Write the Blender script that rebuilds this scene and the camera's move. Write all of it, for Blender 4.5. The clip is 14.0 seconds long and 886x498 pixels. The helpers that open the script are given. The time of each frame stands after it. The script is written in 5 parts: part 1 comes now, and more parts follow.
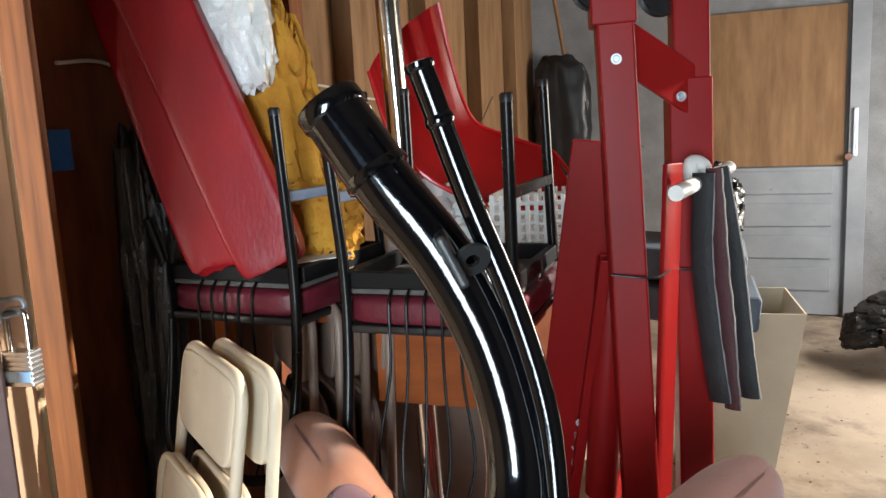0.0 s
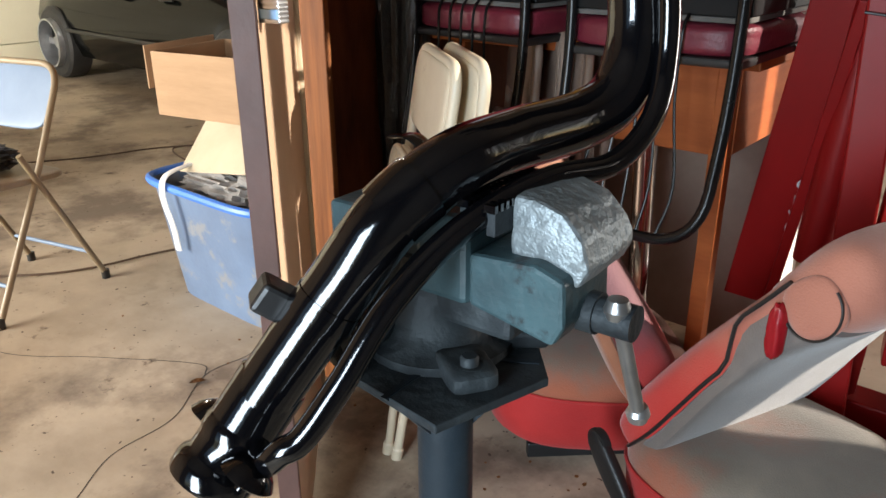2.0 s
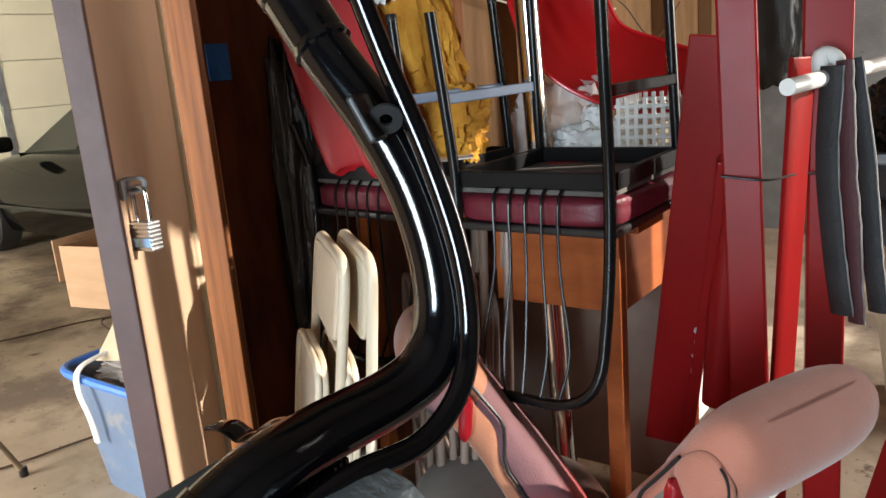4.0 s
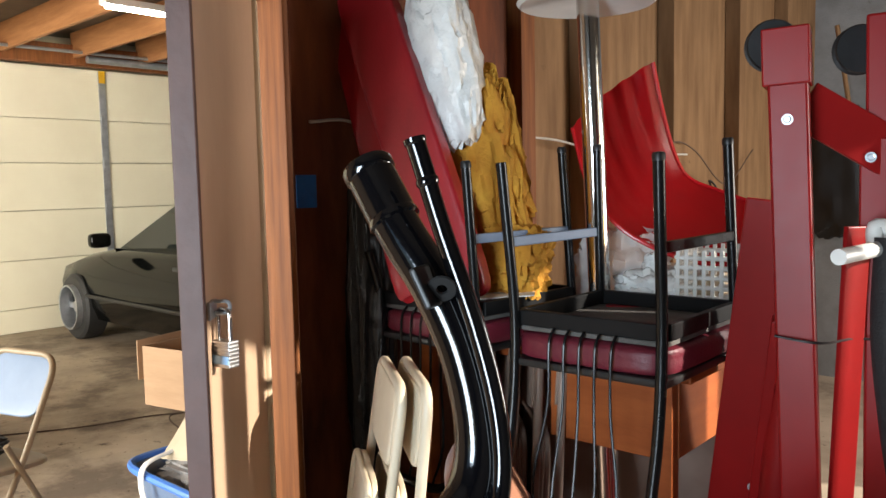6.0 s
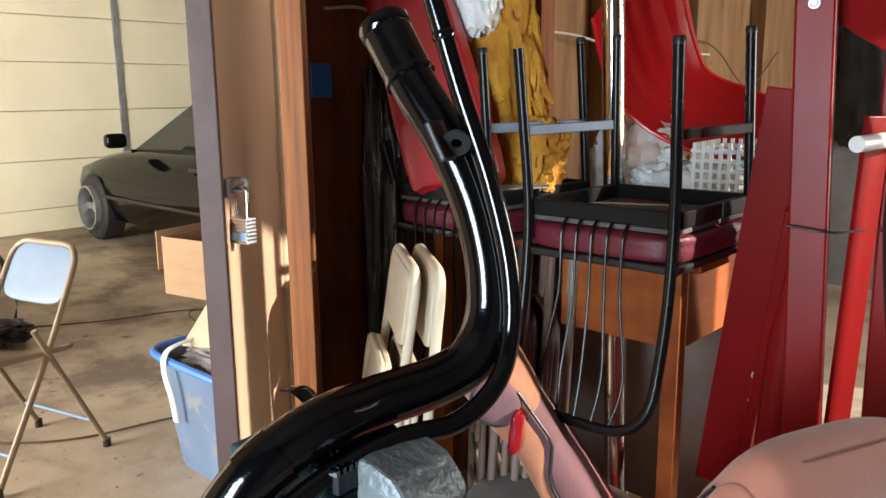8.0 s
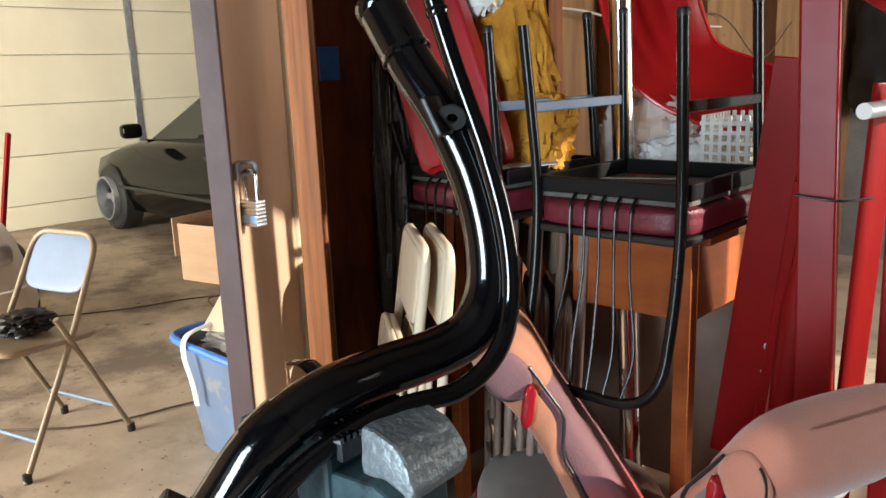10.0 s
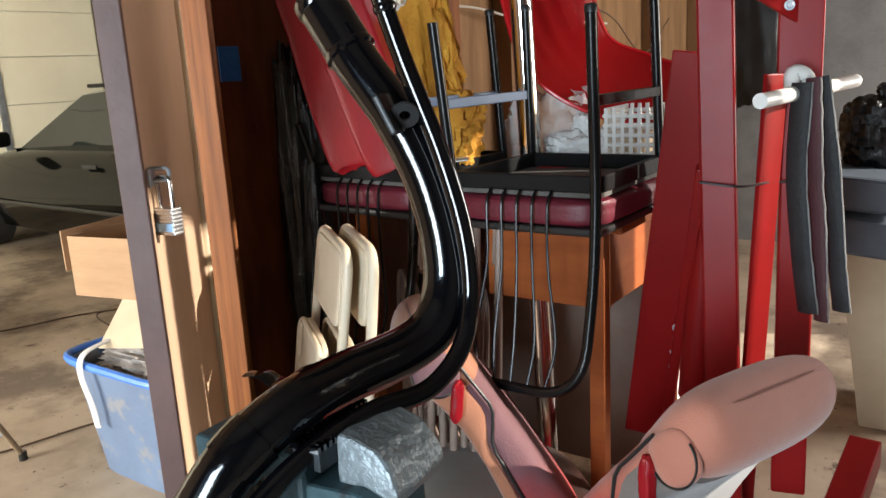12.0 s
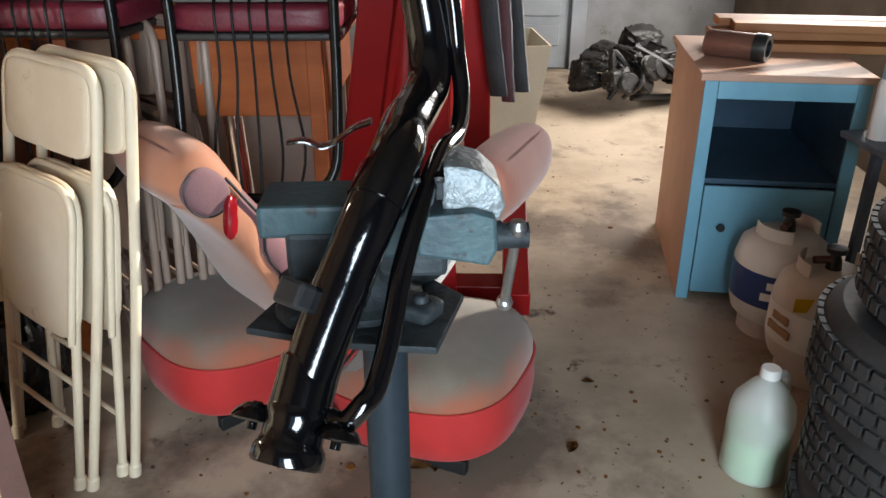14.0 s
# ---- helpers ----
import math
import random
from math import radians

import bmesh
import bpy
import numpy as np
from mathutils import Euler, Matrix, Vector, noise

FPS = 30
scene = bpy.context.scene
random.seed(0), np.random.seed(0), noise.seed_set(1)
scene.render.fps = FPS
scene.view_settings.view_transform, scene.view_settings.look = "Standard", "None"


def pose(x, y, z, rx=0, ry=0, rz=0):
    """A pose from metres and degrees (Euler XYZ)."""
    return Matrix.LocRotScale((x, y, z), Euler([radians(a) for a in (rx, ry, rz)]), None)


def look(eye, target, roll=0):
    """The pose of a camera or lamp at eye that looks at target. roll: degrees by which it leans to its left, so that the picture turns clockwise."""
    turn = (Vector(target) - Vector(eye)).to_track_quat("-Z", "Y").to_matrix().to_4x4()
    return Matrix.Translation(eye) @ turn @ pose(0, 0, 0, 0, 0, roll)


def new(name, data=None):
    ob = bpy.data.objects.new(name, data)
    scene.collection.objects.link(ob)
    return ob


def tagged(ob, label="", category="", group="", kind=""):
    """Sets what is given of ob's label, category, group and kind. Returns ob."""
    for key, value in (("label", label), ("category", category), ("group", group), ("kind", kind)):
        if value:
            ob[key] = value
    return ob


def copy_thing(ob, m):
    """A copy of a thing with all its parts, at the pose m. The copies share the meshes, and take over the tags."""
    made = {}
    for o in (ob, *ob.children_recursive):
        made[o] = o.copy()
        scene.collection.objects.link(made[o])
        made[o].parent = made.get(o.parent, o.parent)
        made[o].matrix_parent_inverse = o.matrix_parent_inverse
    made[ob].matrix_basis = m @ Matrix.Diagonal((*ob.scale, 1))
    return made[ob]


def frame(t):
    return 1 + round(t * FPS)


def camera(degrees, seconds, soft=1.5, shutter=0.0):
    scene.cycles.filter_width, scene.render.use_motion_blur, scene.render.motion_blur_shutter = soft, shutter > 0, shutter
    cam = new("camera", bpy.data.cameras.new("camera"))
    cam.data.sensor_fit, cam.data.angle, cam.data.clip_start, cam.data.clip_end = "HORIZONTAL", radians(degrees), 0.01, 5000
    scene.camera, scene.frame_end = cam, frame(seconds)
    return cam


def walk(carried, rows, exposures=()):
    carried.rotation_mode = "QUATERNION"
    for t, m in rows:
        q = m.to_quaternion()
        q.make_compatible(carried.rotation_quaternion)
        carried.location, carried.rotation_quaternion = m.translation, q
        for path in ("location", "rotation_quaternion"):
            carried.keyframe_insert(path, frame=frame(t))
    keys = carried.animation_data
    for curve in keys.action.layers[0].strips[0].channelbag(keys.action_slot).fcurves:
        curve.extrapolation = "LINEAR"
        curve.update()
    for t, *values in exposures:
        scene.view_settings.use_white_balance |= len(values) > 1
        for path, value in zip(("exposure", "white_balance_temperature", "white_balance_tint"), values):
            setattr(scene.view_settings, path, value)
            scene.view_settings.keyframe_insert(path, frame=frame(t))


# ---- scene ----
cam = camera(59.5, 14.0)
EXPOSURE = 0.86
PATH = [
    (0, (0.198, -0.008, 1.534), (-0.029, 1.854, 1.236), -2.8),
    (0.5, (0.347, -0.018, 1.503), (-0.119, 1.794, 1.17), -2.3),
    (1, (0.443, -0.028, 1.453), (-0.18, 1.702, 0.976), -3.4),
    (1.5, (0.421, -0.056, 1.4), (-0.283, 1.588, 0.758), -2.3),
    (2, (0.352, -0.108, 1.339), (-0.454, 1.454, 0.617), -0.3),
    (2.5, (0.323, -0.13, 1.303), (-0.513, 1.364, 0.481), 0.1),
    (3, (0.36, -0.105, 1.32), (-0.449, 1.398, 0.485), -1.6),
    (3.5, (0.432, -0.041, 1.387), (-0.328, 1.561, 0.702), -3.9),
    (4, (0.462, -0.027, 1.474), (-0.272, 1.668, 1.027), -4.7),
    (6.5, (0.532, -0.115, 1.537), (-0.384, 1.542, 1.375), -0.6),
    (7, (0.535, -0.117, 1.496), (-0.38, 1.531, 1.247), -0.3),
    (7.2, (0.533, -0.113, 1.48), (-0.375, 1.526, 1.165), -0.0),
    (9.5, (0.549, -0.143, 1.478), (-0.391, 1.458, 1.079), -1.7),
    (10, (0.56, -0.127, 1.472), (-0.388, 1.467, 1.057), -2.2),
    (10.5, (0.553, -0.113, 1.465), (-0.369, 1.494, 1.04), -1.9),
    (11, (0.547, -0.121, 1.513), (-0.374, 1.51, 1.199), -2.1),
    (11.5, (0.548, -0.133, 1.516), (-0.353, 1.519, 1.253), -2.7),
    (12, (0.492, -0.152, 1.473), (-0.216, 1.559, 1.043), -3.1),
    (12.5, (0.353, -0.215, 1.451), (-0.037, 1.549, 0.86), -3.7),
    (13, (0.226, -0.133, 1.403), (-0.007, 1.607, 0.674), -4.3),
    (13.5, (0.088, -0.221, 1.403), (0.269, 1.514, 0.651), -2.9),
    (14, (-0.013, -0.323, 1.415), (0.355, 1.356, 0.605), -0.2),
]
walk(cam, [(t, look(eye, target, roll)) for t, eye, target, roll in PATH], [(0, EXPOSURE), (14, EXPOSURE)])

# ---------------------------------------------------------------- light
world = bpy.data.worlds.new("sky")
scene.world = world
world.use_nodes = True
wn = world.node_tree
sky = wn.nodes.new("ShaderNodeTexSky")
sky.sky_type = "NISHITA"
sky.sun_disc = False
SUN_EL, SUN_AZ = 20.0, 80.0
sky.sun_elevation, sky.sun_rotation = radians(SUN_EL), radians(SUN_AZ)
wn.nodes["Background"].inputs["Strength"].default_value = 0.1
wn.links.new(sky.outputs[0], wn.nodes["Background"].inputs["Color"])

# the partition between workshop and garage runs along A from the door jamb at S; B points into the workshop
S = Vector((-0.93, 1.80, 0))
AX = radians(-14.5)
A = Vector((-math.sin(AX), math.cos(AX), 0))
B = Vector((math.cos(AX), math.sin(AX), 0))
ROOM = Matrix.Translation(S) @ Matrix.Rotation(AX, 4, "Z")


def room(u, v, z=0.0):
    return S + B * u + A * v + Vector((0, 0, z))


def lamp(name, kind, energy, m, color=(1, 1, 1), **kw):
    d = bpy.data.lights.new(name, kind)
    d.energy, d.color = energy, color
    for k, v in kw.items():
        if k == "angle":
            d.angle = v
        elif k == "shape":
            d.shape = v
        elif k == "size":
            d.size = v
        elif k == "size_y":
            d.size_y = v
    ob = new(name, d)
    ob.matrix_world = m
    return ob


az, el = radians(SUN_AZ), radians(SUN_EL)
sun_from = Vector((math.sin(az) * math.cos(el), math.cos(az) * math.cos(el), math.sin(el)))
lamp("sun", "SUN", 5.0, look(sun_from * 20, (0, 0, 0)), (1.0, 0.93, 0.82), angle=radians(0.6))
# daylight lamps in assumed, unseen openings behind the camera: workshop doorway, garage car door
lamp("daylight_workshop", "AREA", 79, look(room(1.75, -3.40, 1.25), room(0.6, 0, 1.0)), (0.74, 0.88, 1.0), shape="RECTANGLE", size=0.8, size_y=1.7)
lamp("daylight_garage", "AREA", 370, look(room(-3.0, -4.45, 1.4), room(-3.6, 0, 1.3)), (1.0, 0.96, 0.86), shape="RECTANGLE", size=3.4, size_y=2.0)
# added fill for the rear, set in an unseen side wall opening
lamp("rear_fill", "AREA", 74, look(room(3.5, 3.05, 1.55), room(1.3, 2.9, 0.9)), (1.0, 0.95, 0.9), shape="RECTANGLE", size=1.6, size_y=1.25)



# ---------------------------------------------------------------- materials
def material(name, base, dark=None, rough=0.5, metal=0.0, scale=6.0, stretch=(1, 1, 1), bump=0.1, fine=60.0, coat=0.0, contrast=(0.3, 0.7),
             wear=None, wear_at=0.62, wear_scale=9.0, rough_var=0.15, trans=0.0, sheen=0.0, emit=None, spec=0.5, vary=0.0, alpha=1.0, low_tint=None, specks=None):
    m = bpy.data.materials.new(name)
    m.use_nodes = True
    t = m.node_tree
    p = t.nodes["Principled BSDF"]
    co = t.nodes.new("ShaderNodeTexCoord")
    mp = t.nodes.new("ShaderNodeMapping")
    mp.inputs["Scale"].default_value = stretch
    t.links.new(co.outputs["Object"], mp.inputs["Vector"])
    n1 = t.nodes.new("ShaderNodeTexNoise")
    n1.inputs["Scale"].default_value, n1.inputs["Detail"].default_value = scale, 6
    n1.inputs["Roughness"].default_value = 0.6
    t.links.new(mp.outputs[0], n1.inputs["Vector"])
    n2 = t.nodes.new("ShaderNodeTexNoise")
    n2.inputs["Scale"].default_value, n2.inputs["Detail"].default_value = fine, 4
    t.links.new(mp.outputs[0], n2.inputs["Vector"])
    r1 = t.nodes.new("ShaderNodeMapRange")
    r1.inputs["From Min"].default_value, r1.inputs["From Max"].default_value = contrast
    t.links.new(n1.outputs["Fac"], r1.inputs["Value"])
    mix = t.nodes.new("ShaderNodeMix")
    mix.data_type = "RGBA"
    d = dark if dark is not None else tuple(c * 0.72 for c in base)
    mix.inputs[6].default_value, mix.inputs[7].default_value = (*d, 1), (*base, 1)
    t.links.new(r1.outputs[0], mix.inputs[0])
    out = mix.outputs[2]
    if wear is not None:
        n3 = t.nodes.new("ShaderNodeTexNoise")
        n3.inputs["Scale"].default_value, n3.inputs["Detail"].default_value = wear_scale, 8
        n3.inputs["Roughness"].default_value = 0.7
        t.links.new(co.outputs["Object"], n3.inputs["Vector"])
        r3 = t.nodes.new("ShaderNodeMapRange")
        r3.inputs["From Min"].default_value, r3.inputs["From Max"].default_value = wear_at, wear_at + 0.07
        t.links.new(n3.outputs["Fac"], r3.inputs["Value"])
        mw = t.nodes.new("ShaderNodeMix")
        mw.data_type = "RGBA"
        mw.inputs[7].default_value = (*wear, 1)
        t.links.new(r3.outputs[0], mw.inputs[0])
        t.links.new(out, mw.inputs[6])
        out = mw.outputs[2]
    # a second colour, mixed in below a height with a wavering edge
    if low_tint is not None:
        sp = t.nodes.new("ShaderNodeSeparateXYZ")
        t.links.new(co.outputs["Object"], sp.inputs[0])
        wob = t.nodes.new("ShaderNodeMath")
        wob.operation = "MULTIPLY_ADD"
        wob.inputs[1].default_value = 0.22
        t.links.new(n1.outputs["Fac"], wob.inputs[0])
        t.links.new(sp.outputs["Z"], wob.inputs[2])
        rd = t.nodes.new("ShaderNodeMapRange")
        rd.interpolation_type = "SMOOTHSTEP"
        rd.inputs["From Min"].default_value, rd.inputs["From Max"].default_value = low_tint[2] + 0.11, low_tint[1] + 0.11
        t.links.new(wob.outputs[0], rd.inputs["Value"])
        md = t.nodes.new("ShaderNodeMix")
        md.data_type = "RGBA"
        md.inputs[7].default_value = (*low_tint[0], 1)
        t.links.new(rd.outputs[0], md.inputs[0])
        t.links.new(out, md.inputs[6])
        out = md.outputs[2]
    if specks is not None:
        n4 = t.nodes.new("ShaderNodeTexNoise")
        n4.inputs["Scale"].default_value, n4.inputs["Detail"].default_value = specks[1], 3
        t.links.new(co.outputs["Object"], n4.inputs["Vector"])
        n5 = t.nodes.new("ShaderNodeTexNoise")
        n5.inputs["Scale"].default_value, n5.inputs["Detail"].default_value = specks[2], 7
        n5.inputs["Roughness"].default_value = 0.65
        t.links.new(co.outputs["Object"], n5.inputs["Vector"])
        for nd, lo, hi, c in ((n5, 0.49, 0.60, specks[3]), (n4, 0.68, 0.72, specks[0])):
            r4 = t.nodes.new("ShaderNodeMapRange")
            r4.inputs["From Min"].default_value, r4.inputs["From Max"].default_value = lo, hi
            t.links.new(nd.outputs["Fac"], r4.inputs["Value"])
            m4 = t.nodes.new("ShaderNodeMix")
            m4.data_type = "RGBA"
            m4.inputs[7].default_value = (*c, 1)
            t.links.new(r4.outputs[0], m4.inputs[0])
            t.links.new(out, m4.inputs[6])
            out = m4.outputs[2]
    if vary:
        oi = t.nodes.new("ShaderNodeObjectInfo")
        hs = t.nodes.new("ShaderNodeHueSaturation")
        rv = t.nodes.new("ShaderNodeMapRange")
        rv.inputs["To Min"].default_value, rv.inputs["To Max"].default_value = 1 - vary, 1 + vary
        t.links.new(oi.outputs["Random"], rv.inputs["Value"])
        t.links.new(rv.outputs[0], hs.inputs["Value"])
        t.links.new(out, hs.inputs["Color"])
        out = hs.outputs[0]
    t.links.new(out, p.inputs["Base Color"])
    rr = t.nodes.new("ShaderNodeMapRange")
    rr.inputs["To Min"].default_value, rr.inputs["To Max"].default_value = max(0.02, rough - rough_var * rough), min(1, rough + rough_var * rough)
    t.links.new(n2.outputs["Fac"], rr.inputs["Value"])
    t.links.new(rr.outputs[0], p.inputs["Roughness"])
    p.inputs["Metallic"].default_value = metal
    p.inputs["Coat Weight"].default_value = coat
    p.inputs["Coat Roughness"].default_value = 0.04
    p.inputs["Transmission Weight"].default_value = trans
    p.inputs["Sheen Weight"].default_value = sheen
    p.inputs["Specular IOR Level"].default_value = spec
    p.inputs["Alpha"].default_value = alpha
    if emit:
        p.inputs["Emission Color"].default_value = (*emit[:3], 1)
        p.inputs["Emission Strength"].default_value = emit[3]
    if bump:
        add = t.nodes.new("ShaderNodeMath")
        t.links.new(n1.outputs["Fac"], add.inputs[0])
        t.links.new(n2.outputs["Fac"], add.inputs[1])
        b = t.nodes.new("ShaderNodeBump")
        b.inputs["Strength"].default_value, b.inputs["Distance"].default_value = bump, 0.01
        t.links.new(add.outputs[0], b.inputs["Height"])
        t.links.new(b.outputs[0], p.inputs["Normal"])
    return m


M_CONCRETE = material("concrete floor", (0.48, 0.385, 0.285), (0.31, 0.24, 0.17), 0.72, scale=1.6, fine=30, bump=0.12, contrast=(0.34, 0.60), wear=(0.10, 0.066, 0.045), wear_at=0.61, wear_scale=5.0, specks=((0.07, 0.045, 0.03), 34.0, 1.1, (0.18, 0.135, 0.10)))
M_BLOCK = material("painted block wall", (0.27, 0.275, 0.28), (0.16, 0.16, 0.16), 0.85, scale=3, fine=70, bump=0.4, wear=(0.14, 0.13, 0.12), wear_at=0.62, wear_scale=4)
# for the unseen walls, kept dark to hold down bounced light
M_DARK_WALL = material("dark unseen wall", (0.16, 0.13, 0.10), (0.09, 0.07, 0.055), 0.8, scale=3)
M_DRYWALL = material("cream wall", (0.62, 0.58, 0.46), (0.5, 0.46, 0.36), 0.8, scale=2)
M_CEIL = material("ceiling board", (0.15, 0.11, 0.075), (0.09, 0.065, 0.045), 0.8, scale=3)
M_PLY = material("plywood", (0.27, 0.155, 0.075), (0.16, 0.085, 0.038), 0.7, scale=3.0, stretch=(5, 5, 0.7), fine=40, bump=0.08, wear=(0.08, 0.04, 0.018), wear_at=0.66, wear_scale=9, spec=0.25)
M_PANEL = material("dark red-brown plywood", (0.23, 0.066, 0.024), (0.055, 0.017, 0.009), 0.6, scale=2.6, stretch=(3, 3, 0.7), fine=30, bump=0.08, spec=0.2)
M_STUD = material("orange-brown fir stud", (0.27, 0.095, 0.026), (0.12, 0.036, 0.010), 0.6, scale=5, stretch=(9, 9, 0.5), fine=30, bump=0.1, wear=(0.05, 0.016, 0.008), wear_at=0.69, wear_scale=11, spec=0.25)
M_DOOR = material("tan door paint", (0.64, 0.45, 0.30), (0.50, 0.33, 0.22), 0.42, scale=2, stretch=(1, 1, 0.4), fine=50, bump=0.06)
M_EDGE = material("brown door edge", (0.145, 0.07, 0.055), (0.09, 0.045, 0.036), 0.55, scale=6, bump=0.1)
M_BLACK = material("gloss black paint", (0.0022, 0.0022, 0.003), (0.0016, 0.0016, 0.002), 0.10, scale=8, fine=140, bump=0.03, coat=0.5, rough_var=0.3, spec=0.42)
M_VISE = material("grey-green vise enamel", (0.045, 0.085, 0.095), (0.022, 0.038, 0.044), 0.48, scale=7, fine=90, bump=0.16, contrast=(0.38, 0.62), wear=(0.02, 0.022, 0.024), wear_at=0.57, wear_scale=16, spec=0.3)
M_VISE_DARK = material("dark worn steel", (0.036, 0.044, 0.048), (0.014, 0.017, 0.020), 0.6, metal=0.3, scale=14, bump=0.3, contrast=(0.38, 0.62), spec=0.3)
M_FOIL = material("crumpled silver tape", (0.27, 0.30, 0.31), (0.17, 0.195, 0.205), 0.5, metal=0.5, scale=28, fine=110, bump=0.38)
M_STEEL = material("bare steel", (0.5, 0.5, 0.5), (0.3, 0.3, 0.3), 0.32, metal=0.9, scale=15, bump=0.08)
M_CHROME = material("chrome", (0.8, 0.79, 0.77), (0.65, 0.63, 0.6), 0.12, metal=1.0, scale=6, bump=0.03)
M_POST = material("dark blue-grey painted post", (0.017, 0.026, 0.034), (0.009, 0.014, 0.019), 0.45, scale=10, bump=0.12, wear=(0.22, 0.23, 0.23), wear_at=0.73, wear_scale=30, spec=0.25)
M_RED_PAINT = material("red crane enamel", (0.29, 0.009, 0.009), (0.20, 0.007, 0.007), 0.36, scale=2, fine=40, bump=0.02, wear=(0.10, 0.022, 0.018), wear_at=0.68, wear_scale=14, spec=0.2)
M_RED_VINYL = material("red vinyl", (0.36, 0.007, 0.014), (0.22, 0.004, 0.009), 0.40, scale=5, stretch=(1, 1, 0.4), fine=120, bump=0.10)
M_RED_PLASTIC = material("glossy red plastic", (0.52, 0.010, 0.014), (0.43, 0.008, 0.012), 0.22, scale=3, bump=0.03)
M_FOAM = material("yellowed foam", (0.62, 0.32, 0.035), (0.42, 0.17, 0.012), 0.9, scale=9, fine=90, bump=0.5)
M_PLASTIC_BAG = material("white plastic film", (0.82, 0.82, 0.80), (0.66, 0.66, 0.64), 0.25, scale=12, fine=30, bump=0.9)
M_CLEAR_BAG = material("clear plastic film", (0.9, 0.9, 0.9), (0.8, 0.8, 0.8), 0.15, scale=12, fine=30, bump=0.8, alpha=0.38)
M_CHAIR_BLACK = material("black chair tube", (0.007, 0.007, 0.008), (0.005, 0.005, 0.005), 0.26, scale=4, fine=30, bump=0.015, spec=0.3)
M_FRAME = material("satin black frame steel", (0.009, 0.009, 0.010), (0.006, 0.006, 0.006), 0.5, scale=5, fine=40, bump=0.03, spec=0.18)
M_MAROON = material("maroon vinyl", (0.16, 0.016, 0.03), (0.10, 0.010, 0.02), 0.45, scale=6, fine=120, bump=0.15)
M_SEATBOARD = material("grey seat board", (0.13, 0.12, 0.11), (0.07, 0.065, 0.06), 0.85, scale=8, bump=0.3)
M_ORANGE_WOOD = material("orange varnished wood", (0.38, 0.10, 0.024), (0.24, 0.055, 0.012), 0.5, scale=4, stretch=(1, 1, 5), bump=0.06, spec=0.25)
M_CREAM = material("cream enamel", (0.70, 0.60, 0.45), (0.58, 0.47, 0.33), 0.42, scale=4, fine=80, bump=0.08, wear=(0.46, 0.34, 0.22), wear_at=0.63, wear_scale=12)
M_SEAT_CLOTH = material("grey-beige seat cloth", (0.185, 0.155, 0.12), (0.11, 0.092, 0.072), 0.9, scale=5, fine=260, bump=0.25, sheen=0.3, low_tint=((0.34, 0.10, 0.05), 0.22, 0.34))
M_SEAT_PINK = material("pink seat cloth redder below", (0.45, 0.175, 0.115), (0.36, 0.13, 0.085), 0.85, scale=5, fine=260, bump=0.2, sheen=0.3, low_tint=((0.55, 0.028, 0.020), 0.42, 0.74))
M_SEAT_RED = material("red seat cloth", (0.50, 0.022, 0.020), (0.38, 0.015, 0.014), 0.75, scale=5, fine=240, bump=0.2, sheen=0.1)
M_MAUVE = material("mauve seat cloth", (0.19, 0.085, 0.095), (0.14, 0.06, 0.068), 0.85, scale=6, fine=240, bump=0.2, sheen=0.2, low_tint=((0.46, 0.035, 0.03), 0.32, 0.56))
M_MAUVE_PLAIN = material("mauve headrest cloth", (0.17, 0.08, 0.09), (0.12, 0.055, 0.062), 0.8, scale=6, fine=240, bump=0.15, sheen=0.2)
M_SEAT_TAN = material("orange-tan headrest cloth", (0.40, 0.165, 0.085), (0.30, 0.115, 0.06), 0.8, scale=5, fine=260, bump=0.15, sheen=0.3)
M_SEAT_GREY = material("grey-mauve seat cloth", (0.19, 0.16, 0.145), (0.12, 0.10, 0.09), 0.85, scale=4, fine=260, bump=0.2, sheen=0.3)
M_STRAP_DULL = material("dull maroon webbing", (0.075, 0.022, 0.026), (0.05, 0.015, 0.018), 0.7, scale=10, fine=150, bump=0.3)
M_DARK = material("black plastic", (0.016, 0.016, 0.017), (0.010, 0.010, 0.010), 0.42, scale=8, bump=0.08)
M_BIN_BAG = material("black plastic film", (0.010, 0.010, 0.011), (0.006, 0.006, 0.006), 0.34, scale=14, fine=40, bump=0.6)
M_RUBBER = material("tyre rubber", (0.034, 0.034, 0.035), (0.020, 0.020, 0.020), 0.62, scale=10, bump=0.15)
M_CARD = material("brown cardboard", (0.36, 0.22, 0.12), (0.28, 0.165, 0.085), 0.8, scale=4, stretch=(1, 1, 6), bump=0.06)
M_CARD_PALE = material("pale cardboard", (0.58, 0.48, 0.34), (0.46, 0.37, 0.25), 0.8, scale=4, bump=0.06)
M_TOTE = material("pale blue tote plastic", (0.14, 0.20, 0.31), (0.10, 0.14, 0.22), 0.45, scale=4, bump=0.06, wear=(0.20, 0.21, 0.23), wear_at=0.56, wear_scale=6)
M_TOTE_RIM = material("blue tote rim", (0.06, 0.20, 0.62), (0.045, 0.15, 0.5), 0.4, scale=4, bump=0.05)
M_CLOTH = material("grey rag", (0.32, 0.30, 0.28), (0.2, 0.18, 0.17), 0.9, scale=8, bump=0.4)
M_WHITE = material("white enamel", (0.78, 0.77, 0.74), (0.68, 0.67, 0.63), 0.4, scale=5, bump=0.05)
M_GDOOR = material("cream sectional door", (0.84, 0.80, 0.62), (0.76, 0.71, 0.54), 0.5, scale=1.2, fine=30, bump=0.04)
